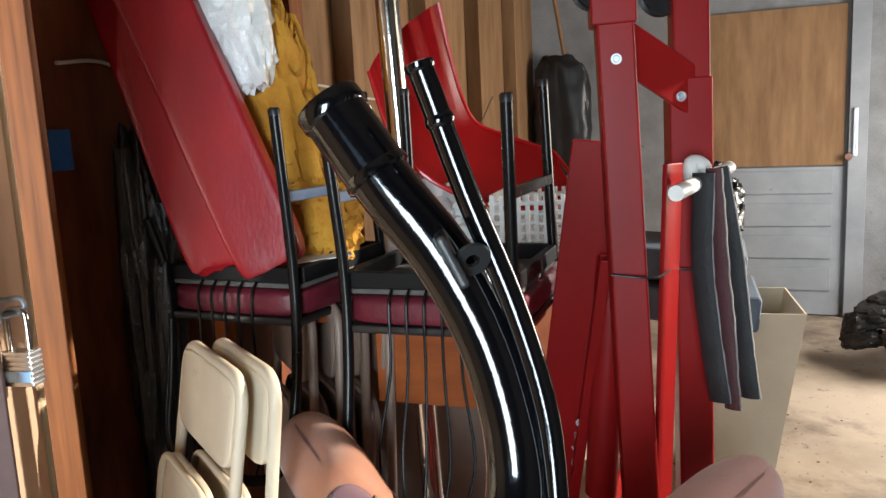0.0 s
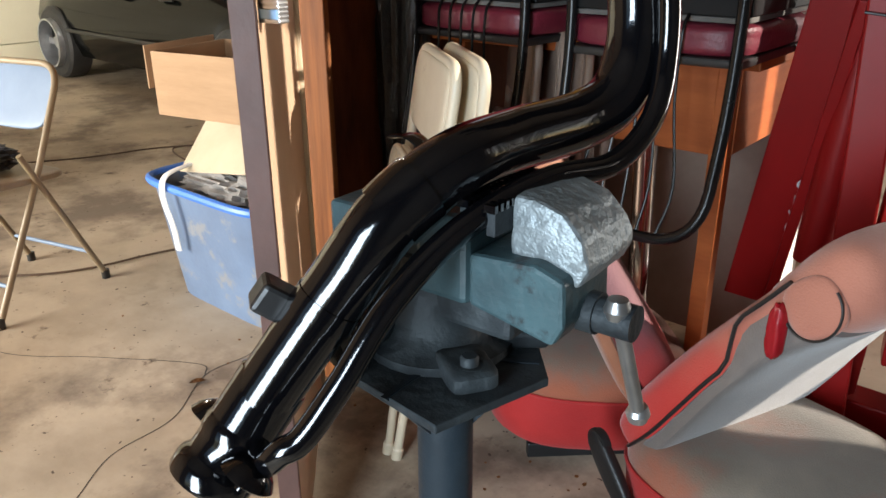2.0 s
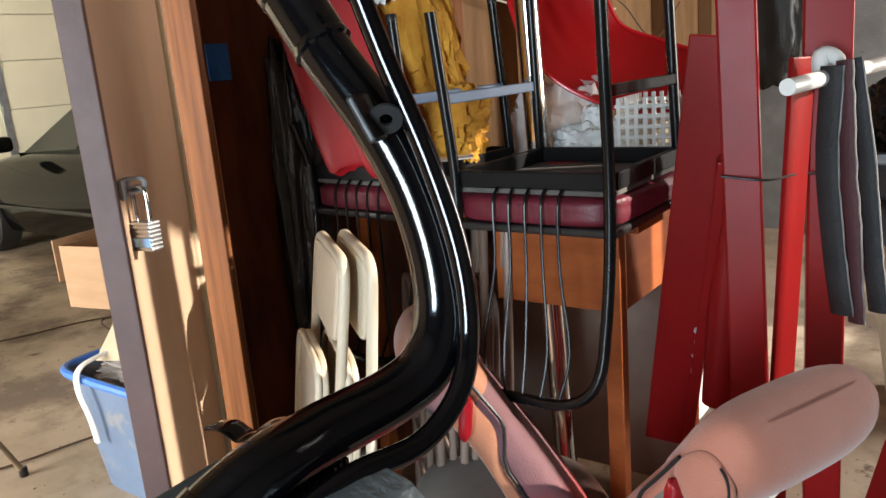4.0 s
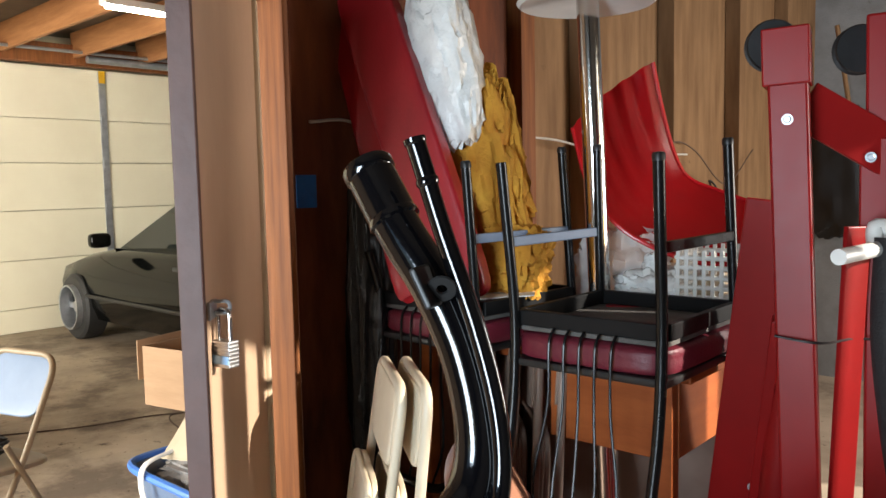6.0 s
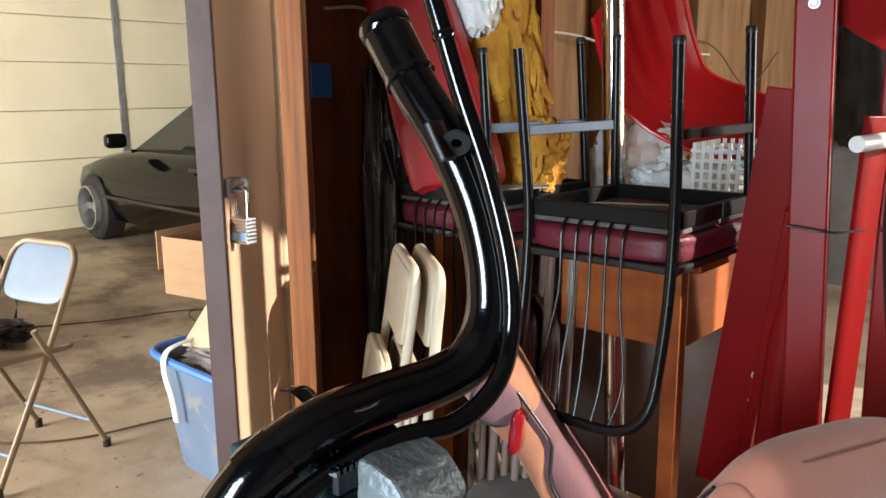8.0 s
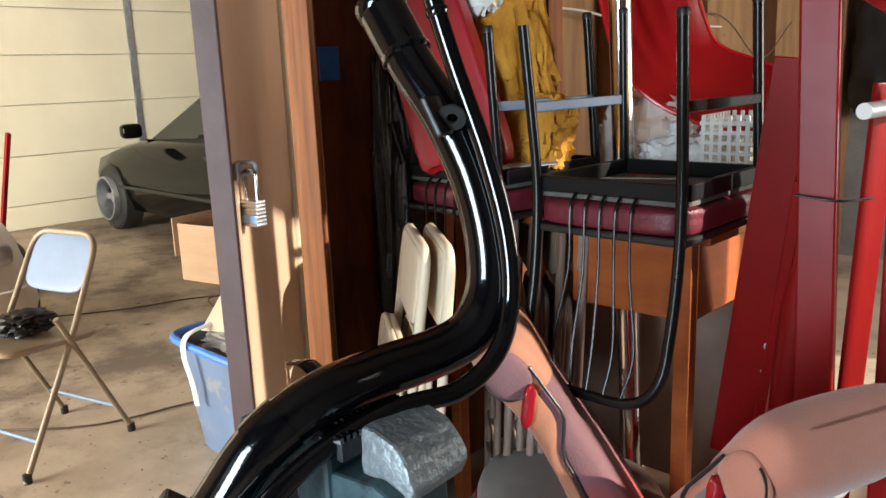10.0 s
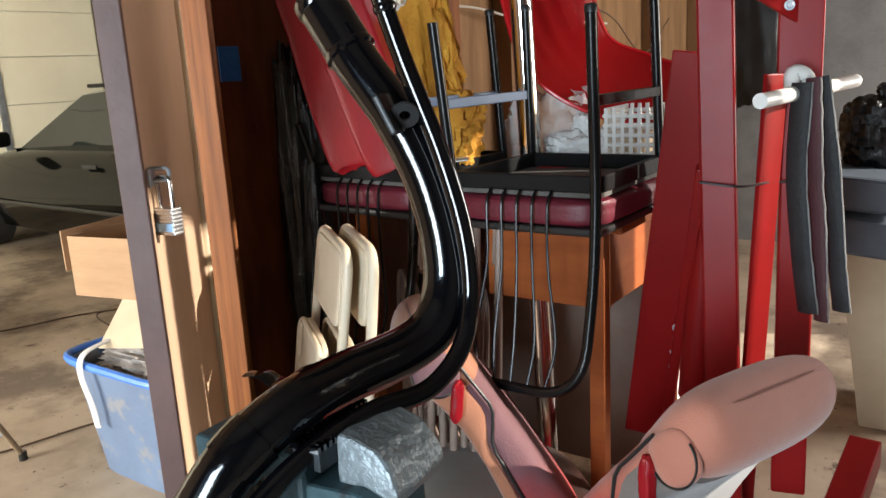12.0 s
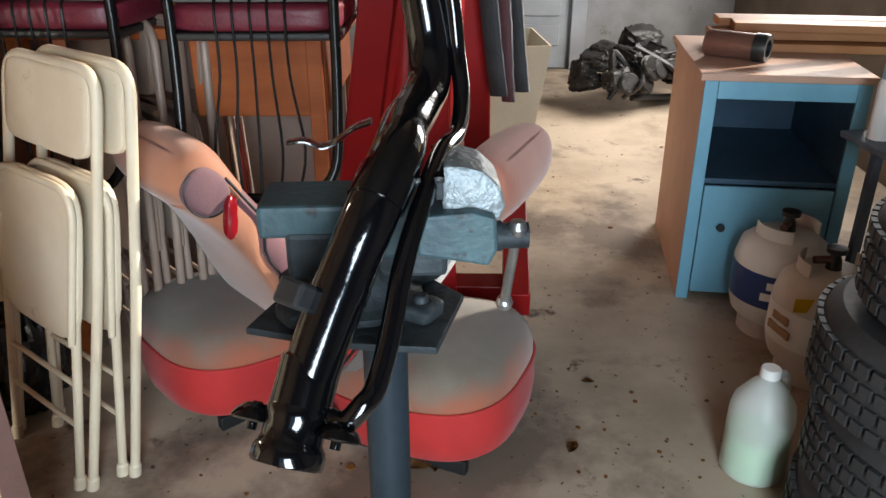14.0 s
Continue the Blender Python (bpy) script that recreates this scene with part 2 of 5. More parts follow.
M_GALV = material("galvanised steel", (0.55, 0.57, 0.6), (0.38, 0.4, 0.43), 0.4, metal=0.8, scale=12, bump=0.05)
M_CHAIR_BLUE = material("pale blue-grey enamel", (0.18, 0.25, 0.37), (0.14, 0.20, 0.31), 0.5, scale=4, bump=0.03)
M_CHAIR_TAN = material("tan chair enamel", (0.30, 0.23, 0.15), (0.22, 0.17, 0.11), 0.4, scale=5, bump=0.06)
M_CHAIR_BROWN = material("brown chair enamel", (0.34, 0.25, 0.20), (0.24, 0.17, 0.135), 0.4, scale=5, bump=0.06)
M_CHARCOAL = material("charcoal webbing", (0.020, 0.020, 0.021), (0.010, 0.010, 0.011), 0.7, scale=12, fine=150, bump=0.3)
M_CAR = material("black car paint", (0.003, 0.0035, 0.003), (0.003, 0.003, 0.003), 0.09, scale=3, bump=0.0, spec=0.15)
M_GLASS = material("dark car glass", (0.015, 0.02, 0.018), (0.01, 0.013, 0.012), 0.05, scale=3, bump=0.0)
M_CAB_BLUE = material("light blue cabinet paint", (0.17, 0.40, 0.52), (0.12, 0.31, 0.42), 0.5, scale=5, bump=0.1, wear=(0.1, 0.17, 0.2), wear_at=0.66, wear_scale=8)
# cabinet blue darkened to hold the shade of the interior
M_CAB_SHADE = material("cabinet blue with shade painted in", (0.045, 0.10, 0.16), (0.03, 0.07, 0.115), 0.6, scale=5, bump=0.1)
M_CAB_SIDE = material("peach cabinet paint", (0.55, 0.33, 0.24), (0.44, 0.26, 0.18), 0.6, scale=4, bump=0.1)
M_BOARD = material("sawn pine board", (0.44, 0.20, 0.075), (0.29, 0.115, 0.038), 0.6, scale=4, stretch=(0.6, 6, 6), bump=0.1, vary=0.15)
M_BRONZE = material("brown canister", (0.22, 0.11, 0.08), (0.16, 0.08, 0.055), 0.35, metal=0.4, scale=8, bump=0.05)
M_TANK = material("white tank enamel", (0.66, 0.62, 0.56), (0.5, 0.45, 0.38), 0.4, scale=5, bump=0.06, wear=(0.3, 0.2, 0.13), wear_at=0.66, wear_scale=9)
M_NAVY = material("navy label", (0.012, 0.03, 0.12), (0.010, 0.025, 0.1), 0.4, scale=5, bump=0.02)
M_JUG = material("milky jug plastic", (0.85, 0.87, 0.82), (0.78, 0.80, 0.75), 0.35, scale=5, bump=0.05, alpha=0.45)
M_GREEN = material("green liquid", (0.32, 0.68, 0.36), (0.27, 0.6, 0.3), 0.2, scale=4, bump=0.0)
M_BLUE_TAPE = material("blue masking tape", (0.02, 0.16, 0.52), (0.016, 0.13, 0.42), 0.7, scale=20, bump=0.2)
M_YELLOW = material("yellow plastic", (0.72, 0.42, 0.01), (0.6, 0.33, 0.008), 0.4, scale=5, bump=0.02)
M_LABEL = material("pale blue label", (0.28, 0.45, 0.66), (0.24, 0.4, 0.6), 0.5, scale=9, bump=0.02)
M_PAPER = material("white paper", (0.76, 0.74, 0.70), (0.66, 0.64, 0.6), 0.8, scale=9, bump=0.05)
M_GREY_DOOR = material("grey door paint", (0.29, 0.305, 0.32), (0.20, 0.215, 0.23), 0.6, scale=3, bump=0.1, wear=(0.17, 0.17, 0.16), wear_at=0.64)
M_GREY_CASE = material("blue-grey case", (0.10, 0.125, 0.16), (0.065, 0.08, 0.10), 0.5, scale=5, bump=0.08)
M_GREASE = material("greasy metal", (0.035, 0.032, 0.03), (0.015, 0.014, 0.013), 0.45, metal=0.4, scale=20, bump=0.5)
M_TUBE_LIGHT = material("lit tube", (1, 1, 1), (1, 1, 1), 0.4, bump=0.0, emit=(1.0, 0.95, 0.80, 140.0))
M_CORD = material("brown cord", (0.10, 0.06, 0.035), (0.08, 0.045, 0.03), 0.6, bump=0.0)
M_WIRE = material("white wire", (0.6, 0.58, 0.54), (0.5, 0.48, 0.44), 0.5, bump=0.0)
M_LEAF = material("dry leaf", (0.22, 0.09, 0.02), (0.12, 0.045, 0.01), 0.8, bump=0.2)
M_BELT_RED = material("red belt guide", (0.30, 0.006, 0.012), (0.22, 0.005, 0.010), 0.25, bump=0.02)


# ---------------------------------------------------------------- mesh helpers
def thing(name, m, label, category, group="", kind=""):
    ob = new(name)
    ob.empty_display_size = 0.05
    ob.matrix_basis = m
    return tagged(ob, label, category, group, kind)


def part(name, bm, mat, parent=None, label="", smooth=True, world=False, angle=38):
    me = bpy.data.meshes.new(name)
    if world and parent is not None:
        m = parent.matrix_basis
        if parent.parent is not None:
            m = parent.parent.matrix_basis @ m
        bm.transform(m.inverted())
    bmesh.ops.recalc_face_normals(bm, faces=bm.faces)
    if smooth:
        for f in bm.faces:
            f.smooth = True
        for e in bm.edges:
            if len(e.link_faces) == 2 and e.calc_face_angle(0) > radians(angle):
                e.smooth = False
            elif len(e.link_faces) == 2 and max(len(f.verts) for f in e.link_faces) < 13 and e.calc_face_angle(0) > radians(12):
                a0, a1 = e.link_faces[0].calc_area(), e.link_faces[1].calc_area()
                if max(a0, a1) > 5 * min(a0, a1):
                    e.smooth = False
    bm.to_mesh(me)
    bm.free()
    me.materials.append(mat)
    ob = new(name, me)
    if parent is not None:
        ob.parent = parent
    if label:
        tagged(ob, label)
    return ob


def solo(name, bm, mat, m, label, category, group="", kind="", smooth=True):
    """A thing that is one mesh, in the coordinates of m."""
    ob = part(name, bm, mat, None, "", smooth)
    ob.matrix_basis = m
    return tagged(ob, label, category, group, kind)


def merge(bm, other, m=None):
    me = bpy.data.meshes.new("tmp")
    if m is not None:
        other.transform(m)
    other.to_mesh(me)
    other.free()
    bm.from_mesh(me)
    bpy.data.meshes.remove(me)
    return bm


def box(cx, cy, cz, sx, sy, sz, bevel=0.0, m=None, seg=2):
    bm = bmesh.new()
    bmesh.ops.create_cube(bm, size=1)
    bm.transform(Matrix.Translation((cx, cy, cz)) @ Matrix.Diagonal((sx, sy, sz, 1)))
    if bevel:
        bmesh.ops.bevel(bm, geom=bm.edges[:], offset=bevel, segments=seg, profile=0.5, affect="EDGES")
    if m is not None:
        bm.transform(m)
    return bm


def beam_between(p, q, w, h, bevel=0.003, roll=0.0, seg=2):
    """A bar of section w x h from p to q; h lies towards the vertical."""
    p, q = Vector(p), Vector(q)
    d = q - p
    up = Vector((0, 0, 1)) if abs(d.normalized().z) < 0.95 else Vector((0, 1, 0))
    x = d.normalized()
    y = up.cross(x).normalized()
    z = x.cross(y)
    m = Matrix((x, y, z)).transposed().to_4x4()
    m.translation = (p + q) / 2
    return box(0, 0, 0, d.length, w, h, bevel, m @ Matrix.Rotation(radians(roll), 4, "X"), seg)


def smooth_path(pts, n=8, closed=False):
    pts = [Vector(p) for p in pts]
    if closed:
        ext = [pts[-1]] + pts + [pts[0], pts[1]]
    else:
        ext = [2 * pts[0] - pts[1]] + pts + [2 * pts[-1] - pts[-2]]
    out = []
    for i in range(1, len(ext) - 2):
        a, b, c, d = ext[i - 1:i + 3]
        for k in range(n):
            u = k / n
            out.append(0.5 * (2 * b + (c - a) * u + (2 * a - 5 * b + 4 * c - d) * u * u + (3 * b - a - 3 * c + d) * u ** 3))
    if not closed:
        out.append(pts[-1])
    return out


def round_path(pts, r=0.04, n=6):
    """Straight runs joined by bends of radius about r."""
    pts = [Vector(p) for p in pts]
    out = [pts[0]]
    for i in range(1, len(pts) - 1):
        p, a, b = pts[i], pts[i - 1], pts[i + 1]
        da, db = (a - p), (b - p)
        k = min(r, da.length * 0.48, db.length * 0.48)
        s, e = p + da.normalized() * k, p + db.normalized() * k
        for j in range(n + 1):
            u = j / n
            out.append((1 - u) ** 2 * s + 2 * u * (1 - u) * p + u * u * e)
    out.append(pts[-1])
    return out


def sweep(path, radius, seg=12, closed=False, caps=True, flat=1.0):
    """A tube along path; radius is one number or one for each point."""
    bm = bmesh.new()
    n = len(path)
    rings, ref = [], None
    for i, p in enumerate(path):
        p = Vector(p)
        a = Vector(path[(i - 1) % n] if closed or i else path[0])
        b = Vector(path[(i + 1) % n] if closed or i < n - 1 else path[-1])
        t = (b - a).normalized()
        if ref is None:
            ref = t.orthogonal().normalized()
            if abs(t.z) < 0.9:
                ref = (Vector((0, 0, 1)) - t * t.z).normalized()
        ref = (ref - t * ref.dot(t)).normalized()
        s = t.cross(ref)
        r = radius[i] if isinstance(radius, (list, tuple)) else radius
        rings.append([bm.verts.new(p + (ref * math.cos(k * math.tau / seg) * flat + s * math.sin(k * math.tau / seg)) * r) for k in range(seg)])
    for i in range(n if closed else n - 1):
        a, b = rings[i], rings[(i + 1) % n]
        for k in range(seg):
            bm.faces.new((a[k], a[(k + 1) % seg], b[(k + 1) % seg], b[k]))
    if caps and not closed:
        bm.faces.new(rings[0])
        bm.faces.new(rings[-1])
    return bm


def lathe(profile, seg=24, m=None):
    """A turned body from (radius, height) pairs; ends at radius 0 close it."""
    bm = bmesh.new()
    rings = []
    for r, z in profile:
        if r < 1e-5:
            rings.append([bm.verts.new((0, 0, z))])
        else:
            rings.append([bm.verts.new((r * math.cos(k * math.tau / seg), r * math.sin(k * math.tau / seg), z)) for k in range(seg)])
    for a, b in zip(rings, rings[1:]):
        for k in range(seg):
            k2 = (k + 1) % seg
            if len(a) == 1 and len(b) > 1:
                bm.faces.new((a[0], b[k2], b[k]))
            elif len(b) == 1 and len(a) > 1:
                bm.faces.new((a[k], a[k2], b[0]))
            elif len(a) > 1:
                bm.faces.new((a[k], a[k2], b[k2], b[k]))
    if m is not None:
        bm.transform(m)
    return bm


def prism(outline, depth, m=None, bevel=0.0):
    """An outline in x, y, drawn out by depth along z, centred."""
    bm = bmesh.new()
    lo = [bm.verts.new((x, y, -depth / 2)) for x, y in outline]
    hi = [bm.verts.new((x, y, depth / 2)) for x, y in outline]
    bm.faces.new(lo[::-1])
    bm.faces.new(hi)
    n = len(outline)
    for i in range(n):
        bm.faces.new((lo[i], lo[(i + 1) % n], hi[(i + 1) % n], hi[i]))
    if bevel:
        bmesh.ops.bevel(bm, geom=bm.edges[:], offset=bevel, segments=2, profile=0.5, affect="EDGES")
    if m is not None:
        bm.transform(m)
    return bm


def pad(sx, sy, sz, power=4.0, cuts=10, lump=0.0, seed=0.0, m=None):
    """A rounded cushion: a cube blown towards a superellipsoid, with slight lumps."""
    bm = bmesh.new()
    bmesh.ops.create_cube(bm, size=2)
    bmesh.ops.subdivide_edges(bm, edges=bm.edges[:], cuts=cuts, use_grid_fill=True)
    for v in bm.verts:
        c = v.co
        k = (abs(c.x) ** power + abs(c.y) ** power + abs(c.z) ** power) ** (1 / power)
        c = c / k
        if lump:
            c = c * (1 + lump * noise.noise(c * 2.3 + Vector((seed, seed * 1.7, -seed))))
        v.co = Vector((c.x * sx / 2, c.y * sy / 2, c.z * sz / 2))
    if m is not None:
        bm.transform(m)
    return bm


def crumple(sx, sy, sz, cuts=14, amount=0.25, freq=3.0, seed=0.0, power=3.0, m=None):
    """A crumpled bag or lump of cloth."""
    bm = pad(2, 2, 2, power, cuts)
    for v in bm.verts:
        n = v.co.normalized()
        f = noise.noise(v.co * freq + Vector((seed, seed * 2, seed * 3))) + 0.5 * noise.noise(v.co * freq * 2.3 + Vector((seed, 0, 5)))
        r = 1 - abs(noise.noise(v.co * freq * 1.3 + Vector((9, seed, 2)))) * amount
        v.co = v.co * r + n * f * amount * 0.4
        v.co = Vector((v.co.x * sx / 2, v.co.y * sy / 2, v.co.z * sz / 2))
    if m is not None:
        bm.transform(m)
    return bm


def loft(stations, seg=28, power=3.0, m=None):
    """Stations of (height, centre x, half depth, half width), each a rounded rectangle, joined into one skin."""
    bm = bmesh.new()
    rings = []
    for z, cx, a, w in stations:
        ring = []
        for k in range(seg):
            t = k * math.tau / seg
            c, s = math.cos(t), math.sin(t)
            ring.append(bm.verts.new((cx + a * math.copysign(abs(c) ** (2 / power), c), w * math.copysign(abs(s) ** (2 / power), s), z)))
        rings.append(ring)
    for a, c in zip(rings, rings[1:]):
        for k in range(seg):
            bm.faces.new((a[k], a[(k + 1) % seg], c[(k + 1) % seg], c[k]))
    bm.faces.new(rings[0])
    bm.faces.new(rings[-1])
    if m is not None:
        bm.transform(m)
    return bm


def bolt_head(r=0.008, h=0.006):
    return lathe([(0, h), (r * 0.8, h), (r, h * 0.7), (r, 0), (r * 1.5, 0), (r * 1.5, -0.002), (0, -0.002)], 12)


def align(p, direction):
    """A pose at p whose z axis points along direction."""
    q = Vector(direction).normalized().to_track_quat("Z", "Y")
    return Matrix.Translation(Vector(p)) @ q.to_matrix().to_4x4()


# ---------------------------------------------------------------- setting
GU, BV, CEIL = -7.20, 4.80, 3.30        # garage door wall, rear wall, ceiling
floor_ob = solo("floor", box(-2.0, 0.3, -0.10, 12.5, 10.6, 0.2), M_CONCRETE, ROOM, "stained and cracked bare concrete garage floor", "floor", kind="structure", smooth=False)
solo("ceiling", box(-2.0, 0.3, CEIL + 0.06, 12.5, 10.6, 0.12), M_CEIL, ROOM, "unfinished board ceiling over workshop and garage", "ceiling", kind="structure", smooth=False)


def wall(name, bits, mat, label):
    bm = bmesh.new()
    for b in bits:
        merge(bm, box(*b))
    return solo(name, bm, mat, ROOM, label, "wall", kind="structure", smooth=False)


# partition, its doorway reaching from v -1.5 to -0.06
wall("wall_partition", [(-0.10, 2.37, CEIL / 2, 0.08, 4.86, CEIL), (-0.09, -3.20, CEIL / 2, 0.08, 3.40, CEIL), (-0.09, -0.78, (CEIL + 2.06) / 2, 0.08, 1.44, CEIL - 2.06)], M_PLY, "bare plywood partition between workshop and garage")
wall("wall_rear", [(-2.0, BV + 0.08, CEIL / 2, 12.2, 0.16, CEIL)], M_BLOCK, "grey painted block rear wall of the workshop")
# unseen added right-hand wall: slots cut the sun into streaks, rear opening for fill
SLITS = [(0.635, 0.775), (1.00, 1.20), (1.26, 1.37), (1.41, 1.60), (1.68, 1.80)]
side_bits, v0 = [], -5.0
for a, c in SLITS + [(2.2, 3.9)]:
    side_bits.append((3.6, (v0 + a) / 2, CEIL / 2, 0.10, a - v0, CEIL))
    lo, hi = (0.95, 2.25) if c > 3 else (1.80, 2.5) if c < 0.9 else (1.15, 2.5)
    side_bits.append((3.6, (a + c) / 2, lo / 2, 0.10, c - a, lo))
    side_bits.append((3.6, (a + c) / 2, (hi + CEIL) / 2, 0.10, c - a, CEIL - hi))
    v0 = c
side_bits.append((3.6, (v0 + 5.2) / 2, CEIL / 2, 0.10, 5.2 - v0, CEIL))
wall("wall_side_unseen", side_bits, M_DARK_WALL, "unseen side wall added with slots that shape the sunlight")
# unseen front wall, added to frame the daylight lamps
wall("wall_front_unseen", [(3.10, -3.5, CEIL / 2, 0.9, 0.14, CEIL), (0.35, -3.5, CEIL / 2, 0.8, 0.14, CEIL), (1.70, -3.5, 2.825, 1.9, 0.14, 0.95), (-0.65, -4.6, CEIL / 2, 1.0, 0.14, CEIL), (-6.05, -4.6, CEIL / 2, 2.5, 0.14, CEIL), (-3.0, -4.6, 2.85, 3.7, 0.14, 0.9)], M_DARK_WALL, "unseen front wall added around the daylight openings behind the camera")
wall("wall_garage", [(GU - 0.35, 0.2, CEIL / 2, 0.1, 9.8, CEIL)], M_DRYWALL, "cream garage wall behind the sectional door")

# partition studs, dark panel, plywood sheets
solo("dark_wall_panel", box(-0.040, 0.465, 1.5, 0.03, 1.05, 3.0, 0.002), M_PANEL, ROOM, "dark red-brown stained plywood panel on the partition", "wall panel", kind="structure")
solo("door_jamb", box(-0.086, -0.113, 1.3, 0.044, 0.056, 2.6, 0.004), M_STUD, ROOM, "narrow orange-brown timber door stop", "door jamb", kind="structure")
solo("door_jamb", box(0.011, -0.152, 1.4, 0.146, 0.020, 2.8, 0.004), M_STUD, ROOM, "knotty orange-brown timber door jamb post", "door jamb", kind="structure")
solo("door_jamb", box(-0.05, -1.545, 1.2, 0.10, 0.090, 2.4, 0.004), M_STUD, ROOM, "knotty orange-brown timber door jamb post", "door jamb", kind="structure")
for v, w in ((1.05, 0.09), (1.52, 0.09), (2.35, 0.09), (3.2, 0.09), (4.0, 0.09)):
    solo("wall_stud", box(-0.012, v, 1.6, 0.09, w, 3.2, 0.003), M_STUD if v < 1.2 else M_PLY, ROOM, "bare timber wall stud of the partition", "wall stud", "partition studs", "structure")

# ---------------------------------------------------------------- open door with padlock
lead, hinge = Vector((-0.566, 0.912, 0)), Vector((-0.965, 1.545, 0))
dd = (lead - hinge).normalized()
nn = Vector((-dd.y, dd.x, 0))
DOOR = Matrix((dd, nn, Vector((0, 0, 1)))).transposed().to_4x4()
DOOR.translation = hinge
DW = (lead - hinge).length
door = thing("door_1", DOOR, "tan painted door standing open, with brown edges and a padlock hasp", "door", kind="structure")
part("door_leaf", box(DW / 2, 0.02, 1.03, DW - 0.03, 0.036, 2.02, 0.003), M_DOOR, door)
part("edge_strip", box(DW - 0.002, 0.02, 1.03, 0.018, 0.044, 2.04, 0.002), M_EDGE, door, "brown painted edge of the door")
part("stop_strip", box(0.055, 0.043, 1.03, 0.022, 0.014, 2.0, 0.003), M_CREAM, door, "cream painted stop strip")
hasp = part("hasp", box(DW - 0.055, 0.043, 1.305, 0.06, 0.006, 0.035, 0.002), M_GALV, door, "galvanised hasp plate")
part("staple", sweep(round_path([(DW - 0.06, 0.04, 1.297), (DW - 0.06, 0.075, 1.297), (DW - 0.06, 0.075, 1.32), (DW - 0.06, 0.04, 1.32)], 0.012), 0.004, 8), M_GALV, hasp)
LOCK = DOOR @ Matrix.Translation((DW - 0.06, 0.062, 1.190)) @ Matrix.Rotation(radians(55), 4, "Z")
lock = thing("padlock", LOCK, "laminated steel padlock with a pale blue label hanging open", "padlock")
lock_body = part("lock_body", box(0, 0, 0.028, 0.047, 0.024, 0.052, 0.003), M_STEEL, lock)
for i in range(7):
    part("lamination", box(0, 0, 0.006 + i * 0.0075, 0.05, 0.026, 0.0062, 0.0015), M_STEEL, lock_body)
part("shackle", sweep(round_path([(-0.016, 0, 0.05), (-0.016, 0, 0.115), (0.016, 0, 0.115), (0.016, 0, 0.05)], 0.016), 0.0045, 10), M_CHROME, lock)
part("label_band", box(0, -0.0135, 0.018, 0.044, 0.002, 0.016, 0.0005), M_LABEL, lock, "pale blue label band")

# ---------------------------------------------------------------- vise on its stand
STAND = pose(0.082, 0.418, 0)
stand = thing("vise_stand", STAND, "dark blue-grey steel post with a welded top plate", "stand")
part("post", sweep([(0, 0, 0.01), (0, 0, 0.987)], 0.0255, 24), M_POST, stand)
part("foot_plate", lathe([(0, 0.0), (0.19, 0.0), (0.19, 0.010), (0.185, 0.014), (0.045, 0.016), (0.045, 0.03), (0, 0.03)], 32), M_POST, stand)
plate = [(-0.148, -0.012), (-0.095, 0.075), (0.05, 0.085), (0.093, 0.008), (0.040, -0.095), (-0.055, -0.062)]
part("top_plate", prism(plate, 0.008, pose(0, 0, 0.990), 0.0015), M_VISE_DARK, stand)
for a in (20, 140, 260):
    g = prism([(0, 0), (0.06, 0), (0, -0.07)], 0.006, pose(0, 0, 0.995, 90, 0, a) @ Matrix.Translation((0.022, 0, 0)))
    part("gusset", g, M_POST, stand)

# vise: x of its own frame runs along the screw, from the fixed jaw to the handle
VA = math.degrees(math.atan2(-0.15, 0.88))
VISE = Matrix.Translation((0.062, 0.446, 0.994)) @ Matrix.Rotation(radians(VA), 4, "Z")
vise = thing("bench_vise", VISE, "worn grey-green bench vise with taped jaws holding a pipe", "vise")
part("base", lathe([(0, 0), (0.068, 0), (0.068, 0.008), (0.052, 0.014), (0.044, 0.024), (0.040, 0.040), (0, 0.040)], 28), M_VISE_DARK, vise)
part("slide_body", box(0.01, 0, 0.066, 0.17, 0.064, 0.054, 0.006), M_VISE_DARK, vise)
part("column", lathe([(0.046, 0.03), (0.040, 0.05), (0.036, 0.09), (0, 0.09)], 20), M_VISE_DARK, vise)
fixed = box(-0.045, 0.012, 0.104, 0.115, 0.082, 0.036, 0.005)
merge(fixed, box(0.035, 0.005, 0.105, 0.052, 0.10, 0.075, 0.006))
part("fixed_jaw", fixed, M_VISE, vise)
moving = prism([(0.062, 0.070), (0.138, 0.056), (0.147, 0.074), (0.145, 0.110), (0.120, 0.118), (0.062, 0.114)], 0.076, pose(0, -0.006, 0, 90, 0, 0), 0.004)
part("moving_jaw", moving, M_VISE, vise)
tape = prism([(0.090, 0.112), (0.148, 0.100), (0.157, 0.116), (0.150, 0.138), (0.132, 0.155), (0.108, 0.163), (0.090, 0.163)], 0.080, pose(0, 0.012, 0, 90, 0, 0), 0.004)
bmesh.ops.subdivide_edges(tape, edges=tape.edges[:], cuts=5, use_grid_fill=True)
for v in tape.verts:
    v.co += Vector((noise.noise(v.co * 60), noise.noise(v.co * 60 + Vector((3, 0, 0))), noise.noise(v.co * 60 + Vector((0, 7, 0))))) * 0.0016
part("jaw_wrap", tape, M_FOIL, vise, "crumpled silver tape wrapped over the jaw")
